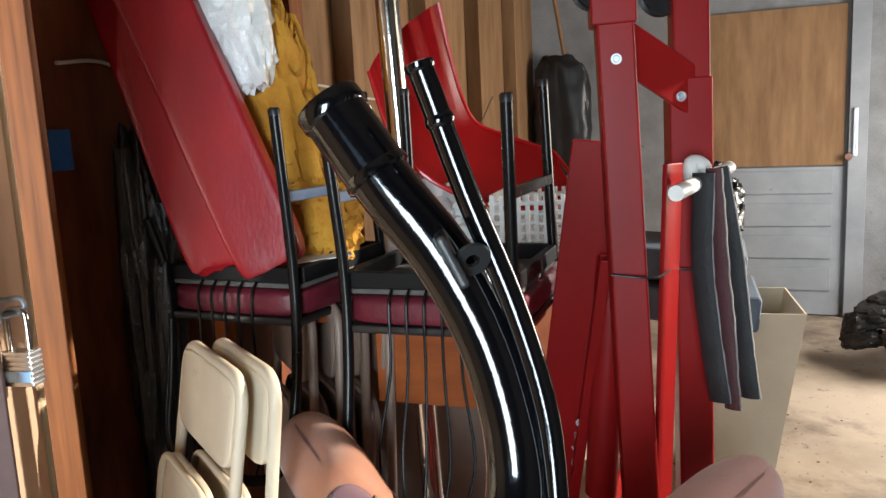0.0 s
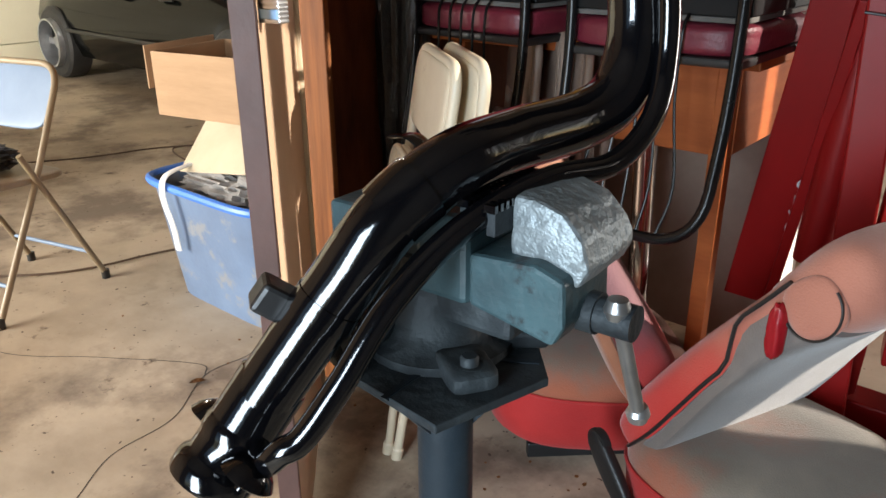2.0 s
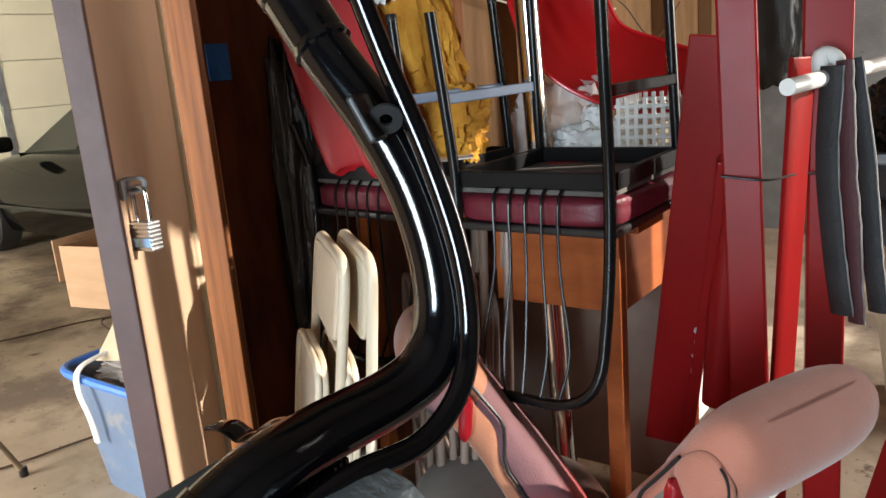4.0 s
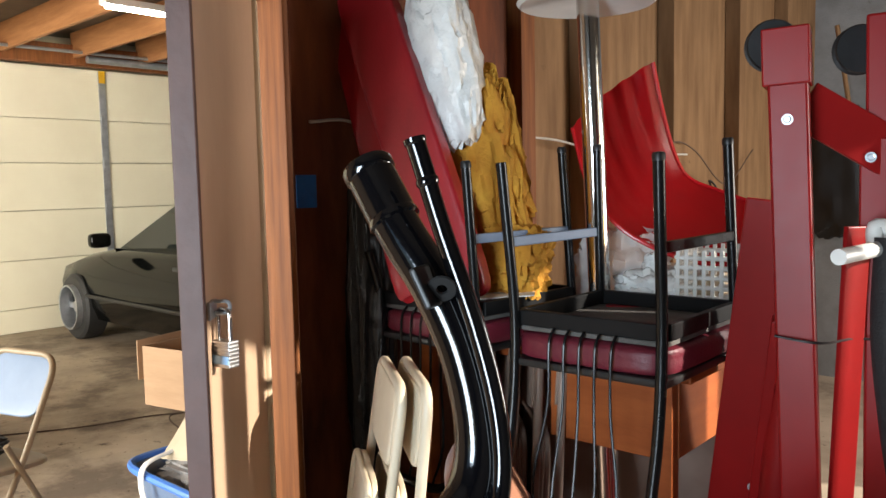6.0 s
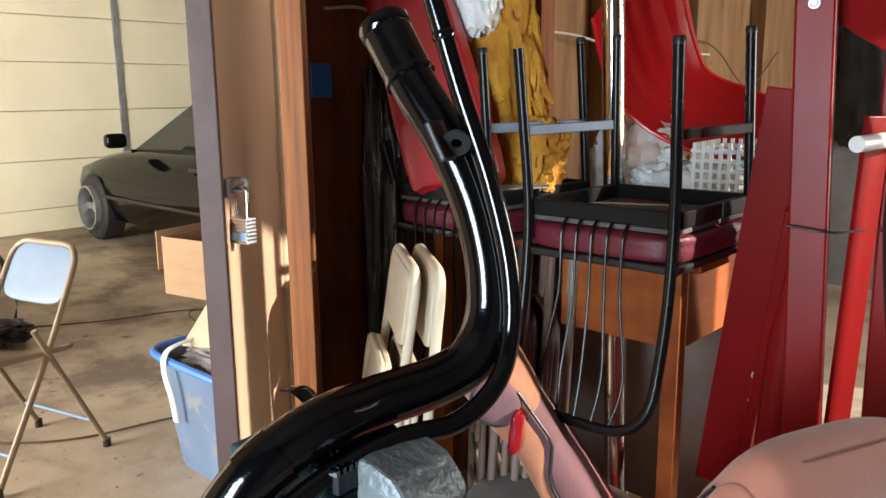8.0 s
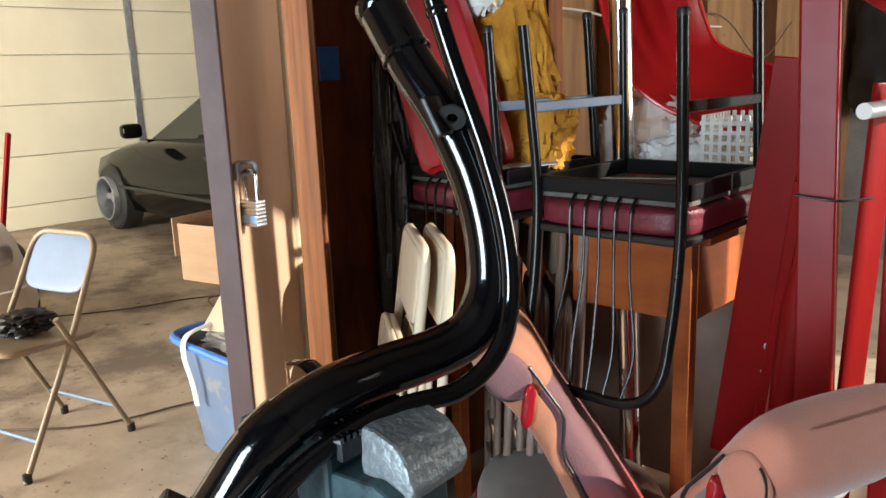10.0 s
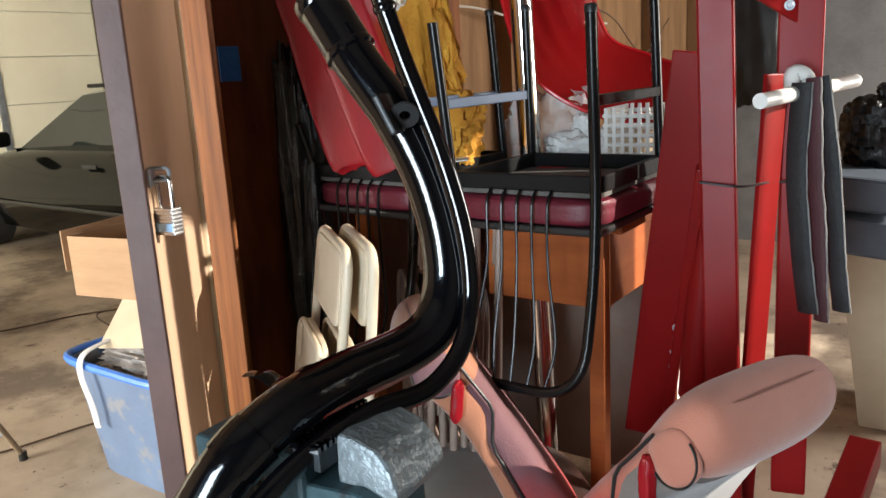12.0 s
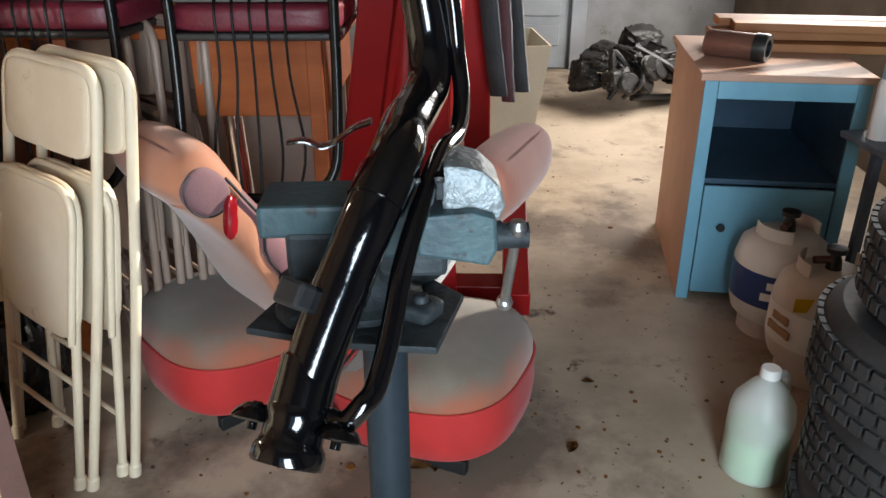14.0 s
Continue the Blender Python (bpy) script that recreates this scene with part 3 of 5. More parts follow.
for j in range(2):
    teeth = box(0.086 - j * 0.024, 0, 0.145, 0.008, 0.10, 0.020, 0.001)
    tooth = part("jaw_insert", teeth, M_VISE_DARK, vise, "dark serrated jaw insert")
    for i in range(14):
        part("tooth", box(0.086 - j * 0.024, -0.050 + i * 0.0077, 0.157, 0.010, 0.004, 0.006), M_BLACK, tooth, smooth=False)
part("screw_boss", sweep([(0.14, 0, 0.072), (0.155, 0, 0.072)], 0.017, 20), M_VISE_DARK, vise)
part("screw_head", sweep([(0.150, 0, 0.072), (0.185, 0, 0.072)], 0.0145, 20), M_VISE_DARK, vise)
handle = part("handle", sweep([(0.172, -0.006, 0.082), (0.170, 0.062, -0.045)], 0.0062, 12), M_STEEL, vise, "bare steel handle bar")
part("handle_knob", lathe([(0, -0.009), (0.008, -0.008), (0.011, 0), (0.008, 0.008), (0, 0.009)], 12, pose(0.170, 0.063, -0.047)), M_STEEL, handle)
part("handle_knob", lathe([(0, -0.009), (0.008, -0.008), (0.011, 0), (0.008, 0.008), (0, 0.009)], 12, pose(0.172, -0.007, 0.084)), M_STEEL, handle)
for a in (35, 155, 215, 325):
    ca, sa = math.cos(radians(a)), math.sin(radians(a))
    lug = part("base_lug", pad(0.056, 0.042, 0.018, 6, 5, 0, 0, pose(0.072 * ca, 0.072 * sa, 0.009, 0, 0, a)), M_VISE_DARK, vise)
    part("lug_bolt", bolt_head(0.008, 0.008), M_VISE_DARK, lug).matrix_basis = pose(0.080 * ca, 0.080 * sa, 0.018)
part("swivel_bolt", sweep([(-0.03, -0.085, 0.02), (-0.03, -0.03, 0.02)], 0.012, 12), M_VISE_DARK, vise)

# ---------------------------------------------------------------- black filler pipe
MAIN = [(0.028, 0.647, 1.553), (0.075, 0.635, 1.485), (0.120, 0.630, 1.425), (0.152, 0.630, 1.360), (0.170, 0.627, 1.295), (0.176, 0.616, 1.240),
        (0.170, 0.590, 1.200), (0.150, 0.550, 1.183), (0.120, 0.471, 1.180), (0.100, 0.400, 1.175), (0.070, 0.352, 1.143), (0.038, 0.325, 1.088),
        (0.008, 0.297, 1.034), (-0.015, 0.272, 0.989), (-0.027, 0.253, 0.962)]
THIN = [(0.111, 0.611, 1.581), (0.143, 0.612, 1.482), (0.178, 0.612, 1.388), (0.201, 0.611, 1.303), (0.208, 0.604, 1.233), (0.207, 0.573, 1.184),
        (0.189, 0.521, 1.156), (0.155, 0.451, 1.156), (0.120, 0.373, 1.136), (0.090, 0.320, 1.093), (0.069, 0.281, 1.040), (0.051, 0.256, 1.004),
        (0.038, 0.246, 0.994), (0.021, 0.246, 0.978), (0.002, 0.260, 0.978)]
PIPE = pose(0.12, 0.47, 1.15)
pipe = thing("filler_pipe", PIPE, "freshly painted gloss black bent fuel filler pipe clamped in the vise", "pipe")
path = smooth_path(MAIN, 10)
RP = 0.0265
part("main_tube", sweep(path, RP, 32, caps=False), M_BLACK, pipe, world=True)
lip_d = (Vector(MAIN[0]) - Vector(MAIN[1])).normalized()
p0 = Vector(MAIN[0])
part("upper_neck", lathe([(0.0255, -0.075), (0.030, -0.072), (0.030, -0.068), (0.0285, -0.064), (0.0285, -0.010), (0.0305, -0.007), (0.0305, 0.004), (0.0285, 0.007), (0.0265, 0.006), (0.0262, -0.06)], 32, align(p0, lip_d)), M_BLACK, pipe, world=True)
tp = smooth_path(THIN, 10)
part("vent_tube", sweep(tp, 0.0105, 20), M_BLACK, pipe, world=True)
t_d = (Vector(THIN[0]) - Vector(THIN[1])).normalized()
part("vent_bead", lathe([(0.0105, -0.05), (0.0125, -0.047), (0.0125, -0.043), (0.011, -0.04), (0.011, -0.004), (0.0125, -0.002), (0.0125, 0.003), (0.0085, 0.004), (0.0085, -0.02)], 20, align(THIN[0], t_d)), M_BLACK, pipe, world=True)
part("joining_bracket", box(0, 0, 0, 0.066, 0.008, 0.046, 0.003, align((0.130, 0.606, 1.430), (0.42, 0.05, -0.9))), M_DARK, pipe, world=True)
part("hole_tab", lathe([(0.006, -0.002), (0.015, -0.002), (0.016, 0.0), (0.015, 0.002), (0.006, 0.002), (0.006, -0.002)], 20, align((0.147, 0.597, 1.428), (0.35, -0.80, -0.45))), M_DARK, pipe, world=True)
part("weld_collar", sweep(path[95:101], [RP + 0.002] * 6, 32), M_BLACK, pipe, world=True)
# lower mouth with its flared lip, flange and ears
q0, q1 = Vector(MAIN[-1]), Vector(MAIN[-2])
l_d = (q0 - q1).normalized()
part("lower_mouth", lathe([(0.0262, -0.075), (0.0285, -0.072), (0.0285, -0.030), (0.0300, -0.026), (0.0300, -0.018), (0.0285, -0.014), (0.0285, 0.000), (0.0300, 0.003), (0.0325, 0.006), (0.0338, 0.011), (0.0338, 0.020), (0.0325, 0.023), (0.0310, 0.022), (0.0290, 0.016), (0.0268, -0.04)], 32, align(q0, l_d)), M_BLACK, pipe, world=True)
side = l_d.cross(Vector((0, 0, 1))).normalized()
for s in (-1, 1):
    c = q0 - l_d * 0.014 + side * s * 0.043
    ear = lathe([(0, -0.012), (0.010, -0.010), (0.018, -0.003), (0.022, 0.004), (0.019, 0.006), (0, 0.006)], 24, align(c, l_d))
    part("flange_ear", ear, M_BLACK, pipe, world=True)
    part("stud_bolt", sweep([c - l_d * 0.012, c + l_d * 0.014], 0.005, 10), M_BLACK, pipe, world=True)
cdir = (Vector(MAIN[-3]) - Vector(MAIN[-4])).normalized()
clip_at = Vector((-0.008, 0.310, 1.077))
part("clip", box(0, 0, 0, 0.030, 0.036, 0.026, 0.004, align(clip_at, cdir)), M_DARK, pipe, "small black plastic clip", world=True)
part("clip_tape", sweep([Vector(MAIN[12]) * 0.25 + Vector(MAIN[11]) * 0.75 + cdir * d for d in (-0.008, 0.008)], RP + 0.001, 28), M_BLACK, pipe, world=True)
part("hose_strap", sweep(smooth_path([(0.085, 0.478, 1.187), (0.066, 0.482, 1.180), (0.048, 0.486, 1.166), (0.030, 0.488, 1.160), (0.014, 0.488, 1.168), (-0.004, 0.490, 1.166)], 5), 0.014, 10, flat=0.18), M_BLACK, pipe, "curved black strap bracket", world=True)
# ---------------------------------------------------------------- upside-down dining chairs on the desk
def dining_chair(m, label, short=0.50):
    """Stands on its seat: z 0 is the underside of the cushion, legs point up, the back hangs down in front (-y)."""
    ch = thing("dining_chair", m, label, "chair", "upturned dining chairs")
    w, d = 0.40, 0.42
    part("cushion", pad(w + 0.03, d + 0.05, 0.075, 7, 8, 0.02, m=pose(0, d / 2, 0.035)), M_MAROON, ch, "maroon vinyl cushion")
    part("cushion_trim", box(0, d / 2, -0.008, w + 0.03, d + 0.05, 0.02, 0.006), M_DARK, ch)
    part("seat_board", box(0, d / 2, 0.078, w + 0.01, d + 0.01, 0.012, 0.002), M_SEATBOARD, ch, "grey underside board")
    fr = bmesh.new()
    for y in (0.0, d):
        merge(fr, box(0, y, 0.105, w - 0.004, 0.02, 0.04, 0.003))
    for x in (-w / 2, w / 2):
        merge(fr, box(x, d / 2, 0.105, 0.02, d - 0.022, 0.04, 0.003))
    part("seat_frame", fr, M_FRAME, ch)
    for x in (-w / 2, w / 2):
        part("front_leg", sweep([(x, d - 0.004, 0.08), (x * 0.95, d - 0.04, 0.545)], 0.0135, 14), M_CHAIR_BLACK, ch)
        part("leg_cap", lathe([(0, 0.006), (0.011, 0.006), (0.0145, 0.001), (0.0145, -0.012), (0, -0.012)], 14, align((x * 0.95, d - 0.04, 0.548), (0, -0.07, 1))), M_DARK, ch)
    part("back_frame", sweep(round_path([(-w / 2 * 1.05, -0.058, short), (-w / 2, -0.015, 0.10), (-w / 2, -0.03, -0.12), (-w / 2 * 0.98, -0.10, -0.40), (w / 2 * 0.98, -0.10, -0.40), (w / 2, -0.03, -0.12), (w / 2, -0.015, 0.10), (w / 2 * 1.05, -0.058, 0.50)], 0.13, 8), 0.0135, 14), M_CHAIR_BLACK, ch)
    part("leg_cap", lathe([(0, 0.006), (0.011, 0.006), (0.0145, 0.001), (0.0145, -0.012), (0, -0.012)], 14, align((w / 2 * 1.05, -0.058, 0.503), (0, -0.1, 1))), M_DARK, ch)
    part("side_stretcher", box(-w / 2, d / 2 - 0.03, 0.30, 0.012, d, 0.026, 0.003), M_CHAIR_BLACK if "under" in label else M_CHAIR_BLUE, ch)
    part("side_stretcher", box(w / 2, d / 2 - 0.03, 0.30, 0.014, d, 0.026, 0.003), M_CHAIR_BLUE if "under" in label else M_CHAIR_BLACK, ch)
    for i in range(5):
        x = -0.085 + i * 0.0425
        part("back_rod", sweep(smooth_path([(x, -0.016, 0.088), (x, -0.040, 0.05), (x * 1.02, -0.046, -0.10), (x * 1.35, -0.07, -0.28), (x * 1.1, -0.10, -0.40)], 4), 0.0036, 8), M_CHAIR_BLACK, ch)
    return ch


dining_chair(pose(-0.045, 1.69, 1.085, 0, 0, -13), "black tubular dining chair with maroon seat, upturned on the desk")
dining_chair(pose(-0.570, 1.855, 1.085, 0, 0, -18), "black tubular dining chair with maroon seat, upturned under red upholstery", 0.25)

desk = thing("desk", pose(-0.12, 2.22, 0, 0, 0, -13), "orange varnished wooden desk under the upturned chairs", "desk")
part("desk_top", box(-0.10, 0.02, 1.055, 0.98, 0.75, 0.03, 0.004), M_ORANGE_WOOD, desk)
part("apron", box(0.14, -0.30, 0.93, 0.36, 0.02, 0.22, 0.003), M_ORANGE_WOOD, desk)
part("side_panel", box(0.315, 0, 0.93, 0.02, 0.55, 0.22, 0.003), M_ORANGE_WOOD, desk)
part("back_panel", box(-0.12, 0.25, 0.54, 0.85, 0.015, 1.0, 0.003), M_CHAIR_BROWN, desk, "dull brown back panel")
for x in (-0.52, 0.30):
    for y in (-0.29, 0.29):
        part("leg", prism([(-0.022, 0), (0.022, 0), (0.022, 1.04), (-0.022, 1.04)], 0.044, pose(x, y, 0, 90, 0, 0), 0.003), M_ORANGE_WOOD, desk)

pole = thing("chrome_pole", pose(-0.155, 2.20, 0), "polished chrome pole with a pale shade at its top", "pole")
part("tube", sweep([(0.035, 0, 0.0), (-0.048, 0, 2.09)], 0.034, 28), M_CHROME, pole)
part("shade", lathe([(0.04, 2.02), (0.20, 1.99), (0.21, 2.0), (0.05, 2.04), (0.04, 2.02)], 32, pose(-0.05, 0, 0.07)), M_PAPER, pole, "pale shade")
part("foot", lathe([(0, 0), (0.16, 0), (0.16, 0.01), (0.04, 0.03), (0.03, 0.05), (0, 0.05)], 28, pose(0.035, 0, 0)), M_CHROME, pole)

# ---------------------------------------------------------------- red upholstered seat with foam, leaning on the chairs
def slab(p, q, w, h, lump=0.01, seed=0, cuts=14, power=8):
    p, q = Vector(p), Vector(q)
    z = (q - p).normalized()
    x = Vector((1, 0, 0)) - z * z.x
    x.normalize()
    y = z.cross(x)
    m = Matrix((x, y, z)).transposed().to_4x4()
    m.translation = (p + q) / 2
    return pad(w, h, (q - p).length, power, cuts, lump, seed, m)


rs = thing("red_seat_back", pose(-0.45, 1.75, 1.18), "red vinyl seat back with exposed yellow foam, standing on a chair", "seat back")
part("vinyl_front", slab((-0.445, 1.83, 1.205), (-0.845, 1.95, 2.16), 0.185, 0.07, 0.012, 1, power=10), M_RED_VINYL, rs, world=True)
part("vinyl_back", slab((-0.605, 1.86, 1.20), (-0.935, 1.985, 2.14), 0.15, 0.055, 0.05, 4), M_RED_VINYL, rs, "wrinkled red vinyl flap", world=True)
part("foam_block", crumple(0.27, 0.20, 0.64, 20, 0.36, 3.0, 3.0, 4, pose(-0.50, 2.08, 1.58, -8, -14, 0)), M_FOAM, rs, "torn yellow foam padding", world=True)
part("foam_lower", crumple(0.23, 0.16, 0.24, 16, 0.38, 3.2, 8.0, 4, pose(-0.38, 2.02, 1.30, 0, 10, 0)), M_FOAM, rs, "torn yellow foam padding", world=True)
solo("white_plastic_bag", crumple(0.20, 0.16, 0.50, 16, 0.28, 2.4, 5.0, 4), M_PLASTIC_BAG, pose(-0.575, 2.00, 1.88, 0, -10, 0), "crumpled white plastic film draped over the foam", "plastic bag")

# red moulded chair shell: its back fans up to a corner, its seat juts out to the side
def chair_shell(m):
    c = thing("red_chair_shell", m, "glossy red moulded plastic chair shell with ribbed back", "chair shell")
    near = smooth_path([(-0.34, -0.10, 0.17), (-0.29, -0.13, -0.02), (-0.19, -0.17, -0.15), (-0.02, -0.20, -0.235), (0.14, -0.20, -0.255), (0.33, -0.16, -0.22)], 6)
    far = smooth_path([(-0.06, 0.12, 0.395), (-0.025, 0.14, 0.24), (0.02, 0.16, 0.09), (0.075, 0.18, 0.005), (0.19, 0.18, -0.045), (0.335, 0.14, -0.105)], 6)
    bm = bmesh.new()
    rows, n = [], 24
    for i, (p, q) in enumerate(zip(near, far)):
        f = i / (len(near) - 1)
        row = []
        for j in range(n + 1):
            u = j / n
            bowl = 4 * u * (1 - u)
            rib = 0.010 * abs(math.sin(u * 5 * math.pi)) ** 3 * max(0.0, 1 - f / 0.55)
            row.append(bm.verts.new(p.lerp(q, u) + Vector((-0.03 * bowl * (1 - f), 0.05 * bowl * (1 - f) - rib * 1.6, -0.045 * bowl * f + rib * 0.4))))
        rows.append(row)
    for r0, r1 in zip(rows, rows[1:]):
        for j in range(n):
            bm.faces.new((r0[j], r0[j + 1], r1[j + 1], r1[j]))
    bmesh.ops.solidify(bm, geom=bm.faces[:], thickness=0.006)
    part("shell", bm, M_RED_PLASTIC, c, angle=60)
    part("rim", sweep(near, 0.007, 8), M_RED_PLASTIC, c)
    part("rim", sweep(far, 0.007, 8), M_RED_PLASTIC, c)
    lip = smooth_path([near[-1], Vector((0.345, 0.0, -0.185)), far[-1]], 6)
    part("rim", sweep(lip, 0.007, 8), M_RED_PLASTIC, c)
    return c


chair_shell(pose(0.010, 2.47, 1.530, 0, 0, 22))

# odds and ends on the desk
bk = thing("basket", pose(0.195, 2.24, 1.071, 0, 0, -8) @ Matrix.Scale(1.15, 4), "white woven plastic basket on the desk", "basket")
part("basket_floor", box(0, 0, 0.006, 0.17, 0.20, 0.012, 0.002), M_WHITE, bk)
for k in range(9):
    z = 0.02 + k * 0.024
    part("weave_hoop", sweep(round_path([(-0.09, -0.11, z), (0.09, -0.11, z), (0.09, 0.11, z), (-0.09, 0.11, z), (-0.09, -0.108, z)], 0.02, 3), 0.006, 6), M_WHITE, bk)
for k in range(9):
    x = -0.084 + k * 0.021
    for y in (-0.112, 0.112):
        part("weave_stake", box(x, y, 0.118, 0.009, 0.006, 0.225), M_WHITE, bk, smooth=False)
for k in range(9):
    y = -0.09 + k * 0.0225
    for x in (-0.092, 0.092):
        part("weave_stake", box(x, y, 0.118, 0.006, 0.009, 0.225), M_WHITE, bk, smooth=False)
tied_bag = solo("white_plastic_bag", crumple(0.24, 0.22, 0.20, 16, 0.35, 2.4, 11.0), M_PLASTIC_BAG, pose(-0.02, 2.26, 1.175), "knotted white plastic bag lying on the desk", "plastic bag")
part("knot", crumple(0.07, 0.06, 0.08, 8, 0.4, 3.0, 2.0, 3.0, pose(0.01, -0.02, 0.105)), M_PLASTIC_BAG, tied_bag)
solo("clear_plastic_bag", crumple(0.30, 0.26, 0.34, 16, 0.45, 2.0, 14.0), M_CLEAR_BAG, pose(-0.14, 2.36, 1.24), "clear plastic bag slumped on the desk", "plastic bag")
solo("paper_packet", box(0, 0, 0.05, 0.10, 0.05, 0.10, 0.006), M_RED_VINYL, pose(-0.075, 2.12, 1.071, 0, 0, 15), "small red and blue paper packet on the desk", "packet")
solo("white_carton", box(0, 0, 0.085, 0.32, 0.34, 0.168, 0.004), M_CARD_PALE, pose(0.02, 2.50, 1.071, 0, 0, -13), "pale cardboard carton on the desk under the red shell", "box")
solo("paper_sheet", box(0, 0, 0, 0.20, 0.18, 0.004, 0.001), M_PAPER, pose(-0.40, 1.98, 1.213, 3, -4, 20), "crumpled paper sheet on the upturned chair", "paper")
shn = thing("hanging_bag", ROOM @ pose(0.10, 2.75, 1.25), "dark blue hanging bag on the partition", "bag")
part("bag_body", crumple(0.16, 0.24, 0.34, 12, 0.25, 2.0, 2.0, 5), M_GREY_CASE, shn)
part("bag_strap", sweep(smooth_path([(-0.02, -0.06, 0.15), (-0.05, -0.03, 0.24), (-0.07, 0, 0.27), (-0.05, 0.03, 0.24), (-0.02, 0.06, 0.15)], 5), 0.006, 8), M_DARK, shn)
solo("loose_wire", sweep(smooth_path([room(0.05, 2.0, 1.62), room(0.06, 2.25, 1.72), room(0.06, 2.5, 1.68), room(0.06, 2.9, 1.50), room(0.06, 3.3, 1.70)], 8), 0.004, 8), M_CORD, Matrix(), "thin brown wire hanging on the partition", "cable")

solo("hanging_bag", crumple(0.46, 0.24, 0.95, 14, 0.25, 1.8, 4.0, 4), M_DARK, ROOM @ pose(0.20, 4.64, 1.55), "black cloth bag hanging on the rear wall", "bag")
solo("broom_handle", sweep([(0.02, 0, 0.0), (-0.10, 0, 0.75)], 0.016, 12), M_PLY, ROOM @ pose(0.25, 4.60, 1.85), "wooden broom handle sticking out of the hanging bag", "broom")

# ---------------------------------------------------------------- engine crane
crane = thing("engine_crane", pose(0.45, 1.85, 0), "folded red enamelled engine crane with bolted plates", "engine crane")
def cp(name, bm, mat=M_RED_PAINT, label=""):
    return part(name, bm, mat, crane, label, world=True)
mast = cp("mast", beam_between((0.455, 1.80, 0.10), (0.380, 1.81, 1.80), 0.082, 0.082, 0.006))
cp("mast_cap", beam_between((0.3805, 1.81, 1.735), (0.376, 1.81, 1.86), 0.098, 0.098, 0.004))
boom = cp("folded_boom", beam_between((0.60, 1.98, 0.30), (0.575, 1.98, 1.90), 0.085, 0.085, 0.006))
cp("boom_cap", beam_between((0.578, 1.98, 1.40), (0.575, 1.98, 1.62), 0.10, 0.10, 0.004))
cp("link_plate", beam_between((0.41, 1.87, 1.70), (0.60, 1.95, 1.575), 0.012, 0.11, 0.003))
cp("side_strut", beam_between((0.352, 1.87, 1.48), (0.205, 2.08, 0.36), 0.125, 0.014, 0.003))
cp("side_strut", beam_between((0.365, 1.88, 1.20), (0.265, 2.06, 0.38), 0.028, 0.05, 0.003))
cp("hydraulic_ram", sweep([(0.350, 1.96, 0.55), (0.385, 1.93, 1.20)], 0.042, 24))
cp("ram_rod", sweep([(0.385, 1.93, 1.20), (0.41, 1.92, 1.62)], 0.016, 16), M_CHROME)
cp("rear_strut", beam_between((0.525, 1.885, 1.42), (0.485, 1.885, 0.22), 0.012, 0.075, 0.003, 40))
cp("base_cross", beam_between((0.16, 2.02, 0.16), (0.70, 1.89, 0.16), 0.10, 0.10, 0.006))
cp("floor_leg", beam_between((0.665, 1.70, 0.22), (0.815, 2.22, 0.32), 0.085, 0.085, 0.004))
cp("floor_leg", beam_between((0.24, 2.02, 0.16), (0.46, 2.85, 0.16), 0.085, 0.085, 0.004))
for p, d in (((0.548, 1.905, 1.575), (0.1, -1, 0)), ((0.545, 1.93, 1.38), (0.1, -1, 0)), ((0.178, 2.075, 0.42), (-0.2, -1, 0)), ((0.44, 1.757, 0.45), (0, -1, 0)), ((0.384, 1.767, 1.66), (0, -1, 0)), ((0.70, 1.80, 0.20), (0.2, -1, 0)), ((0.30, 1.97, 0.74), (-0.2, -1, 0))):
    part("bolt", merge(bmesh.new(), bolt_head(), align(p, d)), M_GALV, crane, world=True)
for x, y in ((0.40, 1.80), (0.575, 1.98)):
    part("pulley", lathe([(0, -0.02), (0.055, -0.02), (0.058, -0.014), (0.045, -0.006), (0.045, 0.006), (0.058, 0.014), (0.055, 0.02), (0, 0.02)], 28, align((x - 0.055, y + 0.03, 1.83), (0.3, -1, 0))), M_DARK, crane, "black pulley wheel", world=True)
part("pump_bar", sweep([(0.492, 1.66, 1.370), (0.72, 2.16, 1.386)], 0.017, 16), M_WHITE, crane, "white painted pump bar", world=True)
part("tie_wire", sweep(smooth_path([(0.365, 1.758, 1.18), (0.46, 1.760, 1.17), (0.53, 1.90, 1.16), (0.62, 1.93, 1.15)], 5), 0.003, 6), M_DARK, crane, "thin black tie wire", world=True)
ch = bmesh.new()
for i in range(9):
    c = Vector((0.29, 2.02, 0.80 - i * 0.028))
    merge(ch, sweep([c + (Vector((math.cos(a) * 0.011, 0, math.sin(a) * 0.018)) if i % 2 else Vector((0, math.cos(a) * 0.011, math.sin(a) * 0.018))) for a in [k * math.tau / 12 for k in range(12)]], 0.004, 6, closed=True))
cp("chain", ch, M_GALV, "short galvanised chain")
for x, y in ((0.69, 1.76), (0.80, 2.16), (0.45, 2.78), (0.20, 2.03)):
    c = part("castor", lathe([(0, -0.018), (0.045, -0.018), (0.05, -0.01), (0.05, 0.01), (0.045, 0.018), (0, 0.018)], 20, align((x, y, 0.05), (1, 0.2, 0))), M_DARK, crane, world=True)
    part("castor_fork", beam_between((x, y, 0.05), (x, y, 0.17), 0.03, 0.05, 0.003), M_GALV, c, world=False).matrix_basis = crane.matrix_basis.inverted()

